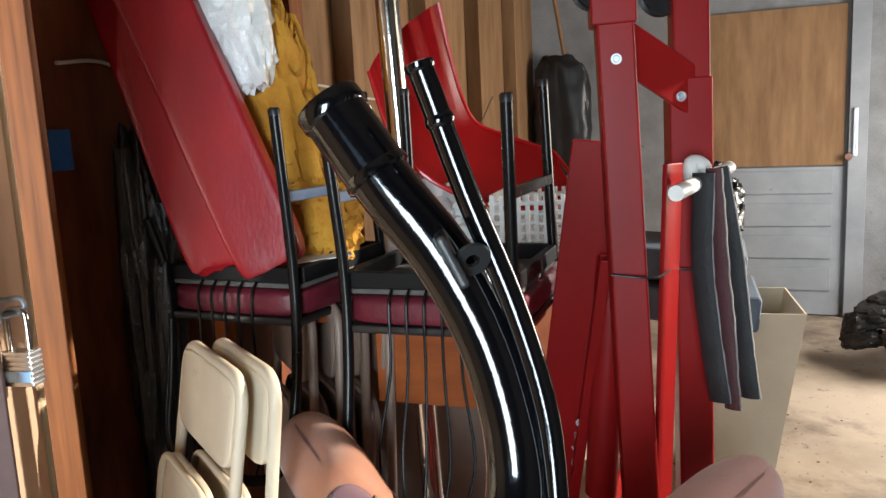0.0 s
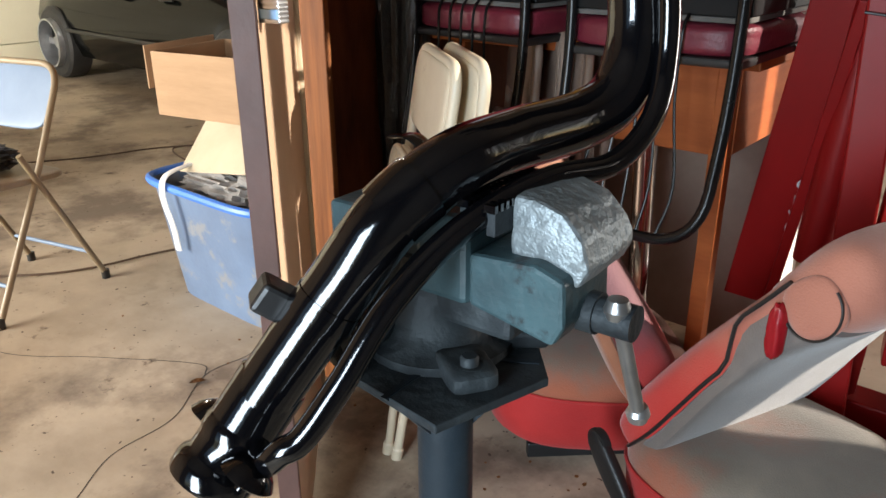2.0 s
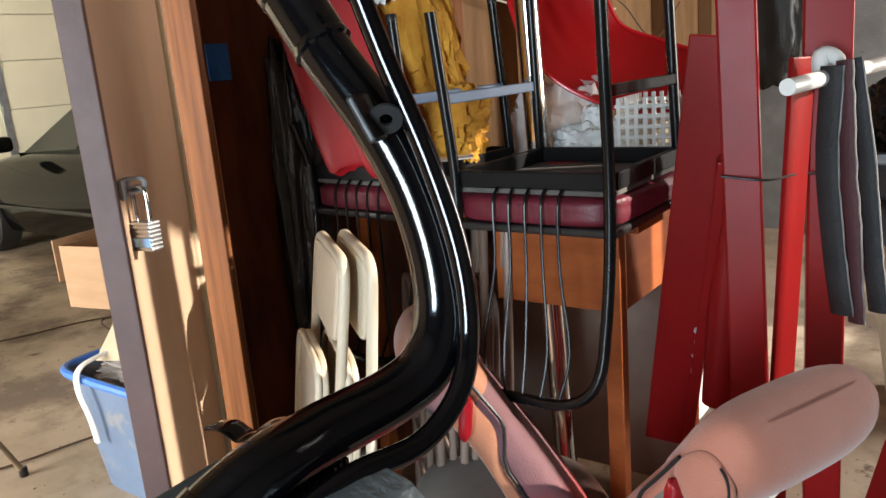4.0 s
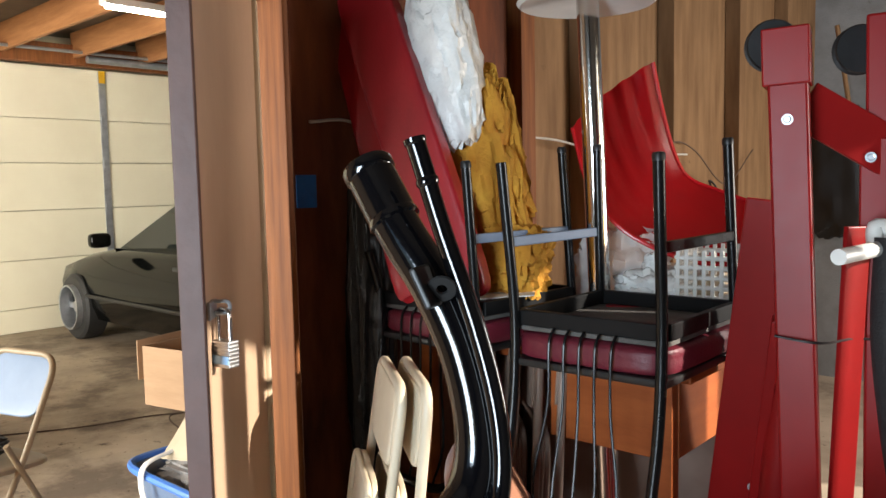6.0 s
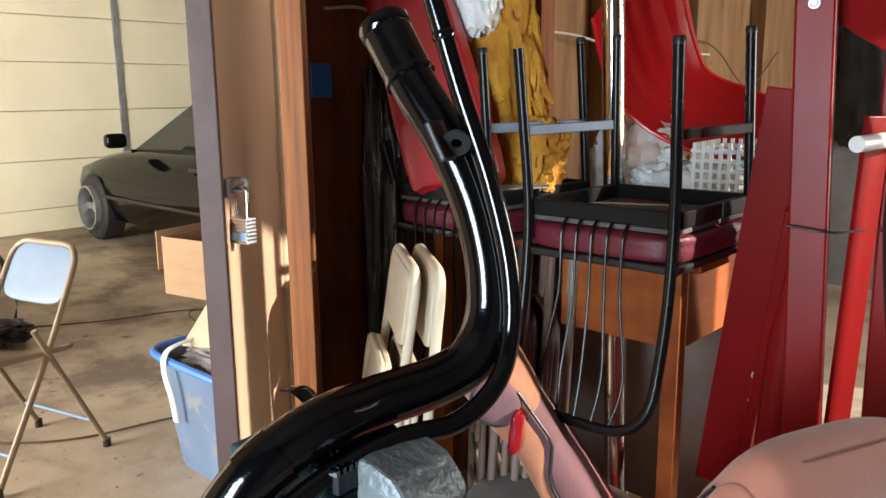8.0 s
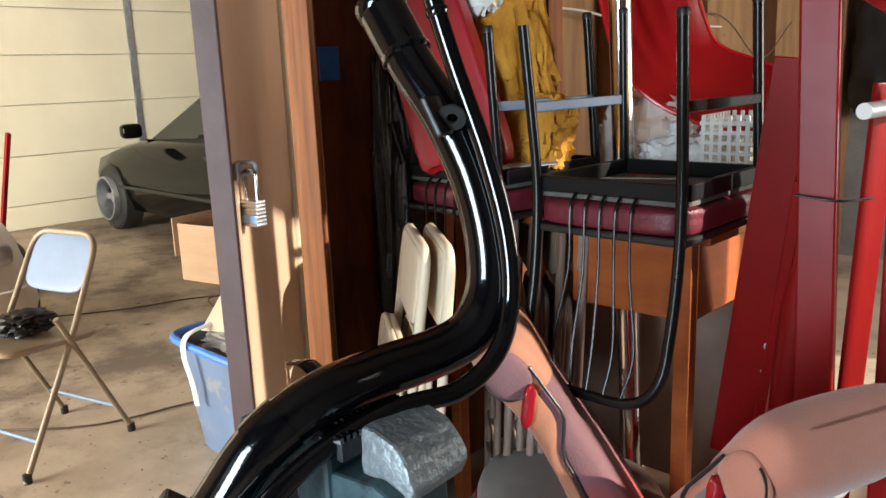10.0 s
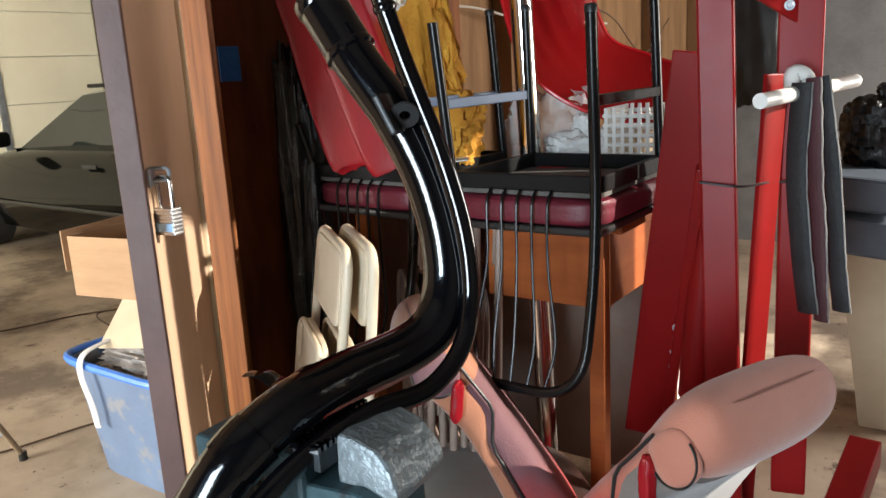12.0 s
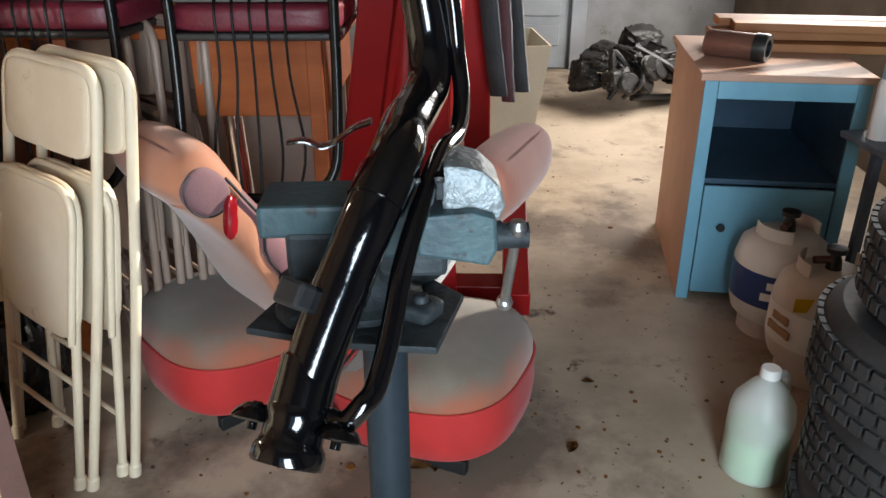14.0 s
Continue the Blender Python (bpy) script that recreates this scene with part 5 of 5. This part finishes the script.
# ---------------------------------------------------------------- garage seen through the doorway
def G(u, v, z=0.0):
    return ROOM @ Vector((GU + u, v, z))
gdoor = thing("garage_door", ROOM @ pose(GU, 0, 0), "cream sectional garage door, closed", "garage door", kind="structure")
LINES = (0.0, 0.26, 0.79, 1.33, 1.85, 2.34, 2.92)
for lo, hi in zip(LINES, LINES[1:]):
    part("door_section", box(-0.03, -0.3, (lo + hi) / 2, 0.05, 8.2, hi - lo - 0.006, 0.006), M_GDOOR, gdoor)
for v in (2.58, -0.9):
    part("stile", box(0.004, v, 1.46, 0.012, 0.08, 2.90, 0.002), M_GALV, gdoor)
    for lo in LINES[1:-1]:
        part("hinge", box(0.016, v, lo, 0.014, 0.06, 0.10, 0.002), M_GALV, gdoor)
part("warning_label", box(0.013, 2.58, 2.84, 0.004, 0.075, 0.14, 0.001), M_YELLOW, gdoor, "yellow label")
part("track_bar", sweep([(0.35, -3.0, 3.02), (0.35, 4.0, 3.05)], 0.018, 12), M_GALV, gdoor)
part("spring_tube", sweep([(0.30, 2.3, 2.98), (0.30, 3.9, 2.98)], 0.04, 16), M_GALV, gdoor)
solo("header_beam", box(GU + 0.06, -0.3, 3.045, 0.12, 8.2, 0.22, 0.004), M_STUD, ROOM, "orange-brown timber header over the garage door", "beam", kind="structure")
for k in range(9):
    solo("ceiling_joist", box(-3.68, -3.0 + k * 0.75, 3.15, 6.9, 0.045, 0.28, 0.003), M_BOARD, ROOM, "bare timber ceiling joist of the garage", "joist", "garage joists", "structure")
fl = thing("tube_light", ROOM @ pose(-4.10, 1.86, 2.95, 0, 0, 90), "lit fluorescent tube fitting under the joists", "lamp")
part("fitting", box(0, 0, 0.028, 1.25, 0.12, 0.054, 0.006), M_WHITE, fl)
part("tube", sweep([(-0.6, 0, -0.012), (0.6, 0, -0.012)], 0.016, 12), M_TUBE_LIGHT, fl)

# coupe: x forward, nose towards the camera's left
CARM = pose(-4.86, 5.70, 0, 0, 0, 165.5) @ Matrix.Scale(1.15, 4)
car = thing("coupe", CARM, "glossy black two-door coupe parked in the garage", "car")
xs = [-2.2, -2.1, -1.7, -1.1, -0.5, 0.1, 0.5, 0.9, 1.35, 1.75, 1.95, 2.03]
top = [0.55, 0.80, 0.86, 0.86, 0.86, 0.85, 0.84, 0.82, 0.76, 0.68, 0.58, 0.45]
half = [0.62, 0.78, 0.84, 0.86, 0.87, 0.87, 0.87, 0.86, 0.85, 0.80, 0.70, 0.60]
cb = bmesh.new()
rings = []
for x, t, h in zip(xs, top, half):
    ring = [(-h * 0.94, 0.20), (-h, 0.32), (-h * 1.02, 0.50), (-h * 0.97, t * 0.93), (-h * 0.80, t), (0, t + 0.03), (h * 0.80, t), (h * 0.97, t * 0.93), (h * 1.02, 0.50), (h, 0.32), (h * 0.94, 0.20)]
    rings.append([cb.verts.new((x, y, z)) for y, z in ring])
for a, b in zip(rings, rings[1:]):
    for k in range(len(a)):
        cb.faces.new((a[k], a[(k + 1) % len(a)], b[(k + 1) % len(a)], b[k]))
cb.faces.new(rings[0])
cb.faces.new(rings[-1])
body = part("body", cb, M_CAR, car, angle=60)
gx = [(-1.75, 0.86, 0.70), (-1.0, 1.22, 0.58), (-0.5, 1.29, 0.55), (0.0, 1.26, 0.56), (0.85, 0.84, 0.72)]
gb = bmesh.new()
gr = []
for x, z, h in gx:
    base = 0.83
    gr.append([gb.verts.new((x, -h - (z - base) * 0.12, base)), gb.verts.new((x, -h * 0.96, z - 0.03)), gb.verts.new((x, -h * 0.7, z)), gb.verts.new((x, h * 0.7, z)), gb.verts.new((x, h * 0.96, z - 0.03)), gb.verts.new((x, h + (z - base) * 0.12, base))])
for a, b in zip(gr, gr[1:]):
    for k in range(5):
        gb.faces.new((a[k], a[k + 1], b[k + 1], b[k]))
gb.faces.new(gr[0])
gb.faces.new(gr[-1])
part("glasshouse", gb, M_GLASS, car, "dark glass cabin")
part("roof_skin", box(-0.5, 0, 1.295, 1.0, 1.0, 0.03, 0.012), M_CAR, car)
for sgn in (1, -1):
    mir = part("mirror", pad(0.10, 0.17, 0.12, 4, 8, 0, 0, pose(0.52, sgn * 0.98, 0.93)), M_CAR, car)
    part("side_trim", box(-0.1, sgn * 0.888, 0.42, 2.4, 0.02, 0.03, 0.006), M_DARK, car)
    part("door_handle", box(-0.55, sgn * 0.875, 0.74, 0.18, 0.02, 0.03, 0.006), M_DARK, car)
    for x in (1.32, -1.30):
        wh = part("wheel", lathe([(0.20, -0.10), (0.27, -0.10), (0.295, -0.08), (0.30, 0.0), (0.295, 0.08), (0.27, 0.10), (0.20, 0.10), (0.195, 0.0), (0.20, -0.10)], 36, pose(x, sgn * 0.80, 0.30, 90, 0, 0)), M_RUBBER, car, "black tyre")
        rim = bmesh.new()
        merge(rim, lathe([(0.185, -0.09), (0.20, -0.09), (0.20, 0.09), (0.185, 0.09), (0.185, -0.09)], 36))
        merge(rim, lathe([(0, -0.02), (0.05, -0.02), (0.05, 0.03), (0, 0.035)], 20))
        for k in range(5):
            merge(rim, box(0.11, 0, 0.01, 0.16, 0.055, 0.025, 0.006, pose(0, 0, 0, 0, 0, k * 72)))
        part("rim", rim, M_GALV, wh, "five-spoke alloy rim").matrix_basis = pose(x, sgn * 0.86, 0.30, 90 * sgn, 0, 0)

# open folding chair
def open_folding_chair(m):
    c = thing("folding_chair", m, "open metal folding chair with a pale blue-grey back and tan legs", "chair")
    part("front_tube", sweep(round_path([(-0.235, -0.30, 0.0), (-0.215, 0.0, 0.48), (-0.20, 0.19, 0.83), (0.20, 0.19, 0.83), (0.215, 0.0, 0.48), (0.235, -0.30, 0.0)], 0.10, 8), 0.0125, 14), M_CHAIR_TAN, c)
    part("backrest", pad(0.39, 0.02, 0.24, 4.5, 8, 0, 0, pose(0, 0.138, 0.715, -28, 0, 0)), M_CHAIR_BLUE, c, "pale blue-grey backrest")
    part("seat", pad(0.42, 0.42, 0.028, 7, 8, 0, 0, pose(0, -0.07, 0.46, -3, 0, 0)), M_CHAIR_TAN, c, "tan seat pan")
    for x in (-0.225, 0.225):
        part("rear_leg", sweep([(x, -0.07, 0.56), (x, 0.215, 0.0)], 0.0115, 12), M_CHAIR_TAN, c)
        part("foot_cap", lathe([(0, 0), (0.017, 0), (0.017, 0.035), (0, 0.04)], 12, pose(x, 0.205, 0)), M_DARK, c)
        part("foot_cap", lathe([(0, 0), (0.017, 0), (0.017, 0.035), (0, 0.04)], 12, pose(x * 1.04, -0.29, 0)), M_DARK, c)
    part("rear_stretcher", sweep([(-0.225, 0.15, 0.13), (0.225, 0.15, 0.13)], 0.008, 10), M_CHAIR_BLUE, c)
    part("front_stretcher", sweep([(-0.225, -0.22, 0.13), (0.225, -0.22, 0.13)], 0.008, 10), M_CHAIR_BLUE, c)
    return c


FCH = pose(-2.481, 1.667, 0, 0, 0, 2) @ Matrix.Scale(1.06, 4, (0, 0, 1))
open_folding_chair(FCH)
solo("work_glove", crumple(0.24, 0.22, 0.09, 12, 0.5, 3.0, 2.0), M_DARK, FCH @ pose(0.0, -0.06, 0.52), "dark work glove lying on the chair seat", "glove")

# tote with rubbish and a cardboard box balanced over it
TOTE = pose(-1.573, 2.034, 0, 0, 0, -13)
tote = thing("storage_tote", TOTE, "pale blue plastic storage tote full of odds and ends", "tote")
tb = bmesh.new()


def squircle(w, d, z, n=40):
    return [Vector((w * math.copysign(abs(math.cos(a)) ** 0.35, math.cos(a)), d * math.copysign(abs(math.sin(a)) ** 0.35, math.sin(a)), z)) for a in [k * math.tau / n for k in range(n)]]


tr = [[tb.verts.new(p) for p in squircle(w, d, z)] for w, d, z in ((0.305, 0.175, 0.0), (0.36, 0.23, 0.47), (0.354, 0.224, 0.47), (0.30, 0.17, 0.01))]
for a, b in zip(tr, tr[1:]):
    for k in range(40):
        tb.faces.new((a[k], a[(k + 1) % 40], b[(k + 1) % 40], b[k]))
tb.faces.new(tr[0])
tb.faces.new(tr[-1])
part("tub", tb, M_TOTE, tote)
part("rim", sweep(squircle(0.37, 0.24, 0.475, 56), 0.016, 8, closed=True), M_TOTE_RIM, tote, "blue rolled rim")
solo("rag", crumple(0.64, 0.40, 0.22, 16, 0.5, 3.2, 1.0), M_CLOTH, TOTE @ pose(0, 0, 0.43), "grey rags and straps heaped in the tote", "rags")
solo("strap_end", strap([(-0.17, -0.12, 0.54), (-0.16, -0.24, 0.52), (-0.15, -0.268, 0.45), (-0.14, -0.25, 0.33), (-0.15, -0.235, 0.23)], 0.015), M_PAPER, TOTE, "pale frayed strap hanging over the tote rim", "strap")
solo("card_flap", box(0, 0, 0, 0.36, 0.30, 0.006, 0.001), M_CARD_PALE, TOTE @ pose(-0.05, -0.02, 0.63, 42, -6, 10), "torn pale cardboard sheet standing in the tote", "cardboard")
cbx = thing("small_carton", TOTE @ pose(-0.02, 0.0, 0.74, 0, 0, 12), "open brown cardboard carton on top of the tote", "box")
for n, b in (("side", (-0.20, 0, 0.11, 0.005, 0.36, 0.22)), ("side", (0.20, 0, 0.11, 0.005, 0.36, 0.22)), ("side", (0, -0.18, 0.11, 0.40, 0.005, 0.22)), ("side", (0, 0.18, 0.11, 0.40, 0.005, 0.22)), ("bottom", (0, 0, 0.003, 0.39, 0.35, 0.005))):
    part(n, box(*b), M_CARD, cbx, smooth=False)
part("flap", box(-0.245, 0, 0.16, 0.005, 0.34, 0.15, 0, None), M_CARD, cbx, smooth=False)
solo("extension_cord", sweep(smooth_path([(-3.6, 1.2, 0.008), (-2.9, 1.55, 0.008), (-2.45, 1.83, 0.008), (-2.21, 2.24, 0.008), (-1.9, 2.5, 0.008), (-2.3, 3.1, 0.008), (-3.1, 3.3, 0.008), (-3.55, 3.55, 0.008), (-3.3, 3.8, 0.008), (-3.65, 3.5, 0.008), (-3.9, 3.1, 0.008), (-4.4, 2.6, 0.008)], 10), 0.005, 8), M_CORD, Matrix(), "brown extension cord lying on the floor", "cord")
solo("red_stick", beam_between((-0.38, 0, 0.0), (0.05, 0, 1.16), 0.034, 0.034, 0.004), M_RED_PAINT, pose(-5.50, 3.42, 0), "red painted stick leaning up in the garage", "stick")

# small things on the partition
tp_m = ROOM @ pose(-0.022, -0.018, 1.52)
solo("blue_tape", box(0, 0, 0, 0.004, 0.075, 0.10, 0.001), M_BLUE_TAPE, tp_m, "strip of blue masking tape on the panel", "tape")
solo("white_wire", sweep(smooth_path([room(-0.018, 0.0, 1.73), room(-0.02, 0.15, 1.74), room(-0.02, 0.32, 1.69), room(-0.02, 0.48, 1.70), room(-0.02, 0.7, 1.71), room(0.02, 1.2, 1.71), room(0.06, 1.6, 1.66), room(0.06, 2.4, 1.66)], 8), 0.005, 8), M_WIRE, Matrix(), "white cable running along the partition", "cable")
solo("bin_bag", crumple(0.15, 0.13, 1.30, 24, 0.34, 2.2, 6.0), M_BIN_BAG, pose(-0.83, 1.93, 0.95), "torn black plastic hanging from the partition", "bag")

solo("bin_bag", crumple(0.22, 0.28, 0.44, 14, 0.4, 2.6, 9.0), M_BIN_BAG, pose(-0.80, 1.84, 0.205), "crumpled black plastic bag slumped on the floor by the partition", "bag")

# white car nose at the edge of the garage
wc = thing("white_car", pose(-4.55, 1.78, 0, 0, 0, -14), "white car parked in the garage, its front corner in view", "car")
part("front_body", loft([(0.20, 0.0, 0.78, 0.78), (0.30, 0.02, 0.82, 0.84), (0.50, 0.0, 0.82, 0.84), (0.62, -0.03, 0.80, 0.82), (0.74, -0.10, 0.74, 0.78), (0.82, -0.22, 0.60, 0.66)], 40, 5.0), M_WHITE, wc)
part("headlight", pad(0.16, 0.30, 0.14, 4, 8, 0, 0, pose(0.72, 0.55, 0.60)), M_GALV, wc, "clear headlight")
part("headlight", pad(0.16, 0.30, 0.14, 4, 8, 0, 0, pose(0.72, -0.55, 0.60)), M_GALV, wc, "clear headlight")
part("bumper", loft([(0.22, 0.03, 0.83, 0.85), (0.30, 0.04, 0.85, 0.87), (0.40, 0.03, 0.84, 0.86)], 40, 5.0), M_PAPER, wc)
for x, y in ((0.25, 0.80), (0.25, -0.80)):
    part("wheel", lathe([(0.0, -0.09), (0.27, -0.09), (0.295, -0.06), (0.295, 0.06), (0.27, 0.09), (0, 0.09)], 32, pose(x, y * 0.98, 0.295, 90, 0, 0)), M_RUBBER, wc)
# leaf litter and chips on the floor
def leaf(m):
    bm = bmesh.new()
    c = [bm.verts.new((0.045 * t, 0, 0.006 + 0.008 * math.sin(3 * t))) for t in (-1, -0.5, 0, 0.5, 1)]
    l = [bm.verts.new((0.045 * t, 0.022 * (1 - t * t) + 0.004, 0.016 * (1 - t * t))) for t in (-0.5, 0, 0.5)]
    r = [bm.verts.new((0.045 * t, -0.022 * (1 - t * t) - 0.004, 0.012 * (1 - t * t))) for t in (-0.5, 0, 0.5)]
    for k in range(2):
        bm.faces.new((c[k + 1], c[k + 2], l[k + 1], l[k]))
        bm.faces.new((c[k + 1], r[k], r[k + 1], c[k + 2]))
    bm.faces.new((c[0], c[1], l[0])); bm.faces.new((c[0], r[0], c[1]))
    bm.faces.new((c[3], c[4], l[2])); bm.faces.new((c[3], r[2], c[4]))
    bmesh.ops.solidify(bm, geom=bm.faces[:], thickness=0.0012)
    return solo("dry_leaf", bm, M_LEAF, m, "curled brown dry leaf on the concrete", "leaf", "dry leaves")


lf = leaf(pose(0.289, 1.319, 0.003, 0, 0, 30))
random.seed(8)
for x, y, k in ((0.315, 1.30, 1.2), (0.27, 1.285, 0.9), (0.70, 1.265, 0.6), (-0.25, 1.12, 0.5), (-0.05, 0.95, 0.6), (0.25, 1.10, 0.5), (-0.33, 0.98, 0.5), (0.62, 1.00, 0.5), (-1.33, 1.43, 0.6), (0.86, 1.55, 0.5)):
    q = copy_thing(lf, pose(x, y, 0.003, 0, 0, random.uniform(0, 360)))
    q.scale = (k, k, k)
ck = bmesh.new()
for pts in ([(-1.15, 0.62), (-1.20, 0.85), (-1.28, 1.04), (-1.26, 1.25), (-1.34, 1.48), (-1.30, 1.66), (-1.37, 1.85)], [(-2.6, 1.35), (-2.1, 1.27), (-1.75, 1.40), (-1.42, 1.52), (-1.34, 1.48)]):
    merge(ck, sweep(smooth_path([Vector((x + 0.012 * noise.noise(Vector((x * 9, y * 9, 0))), y, 0.0008)) for x, y in pts], 8), 0.0016, 6, flat=0.3))
solo("floor_crack", ck, M_GREASE, Matrix(), "thin dark cracks in the concrete floor", "crack", kind="structure")

# flakes and grit on the concrete
random.seed(21)
gr_bm = bmesh.new()
for i in range(230):
    r = random.random()
    x, y = (random.uniform(-0.4, 1.2), random.uniform(0.7, 1.6)) if r < 0.55 else (random.uniform(0.8, 2.4), random.uniform(1.2, 4.0)) if r < 0.85 else (random.uniform(-2.4, -0.6), random.uniform(0.6, 2.6))
    k = random.uniform(0.002, 0.008) * (1 if random.random() < 0.93 else 1.8)
    a0 = random.uniform(0, 6.28)
    merge(gr_bm, prism([(k * random.uniform(0.6, 1.2) * math.cos(a0 + q * 1.256), k * random.uniform(0.6, 1.2) * math.sin(a0 + q * 1.256)) for q in range(5)], k * 0.35, pose(x, y, k * 0.2, random.uniform(-8, 8), random.uniform(-8, 8), 0)))
solo("floor_grit", gr_bm, M_LEAF, Matrix(), "rusty flakes and grit scattered over the concrete", "grit", kind="stuff", smooth=False)
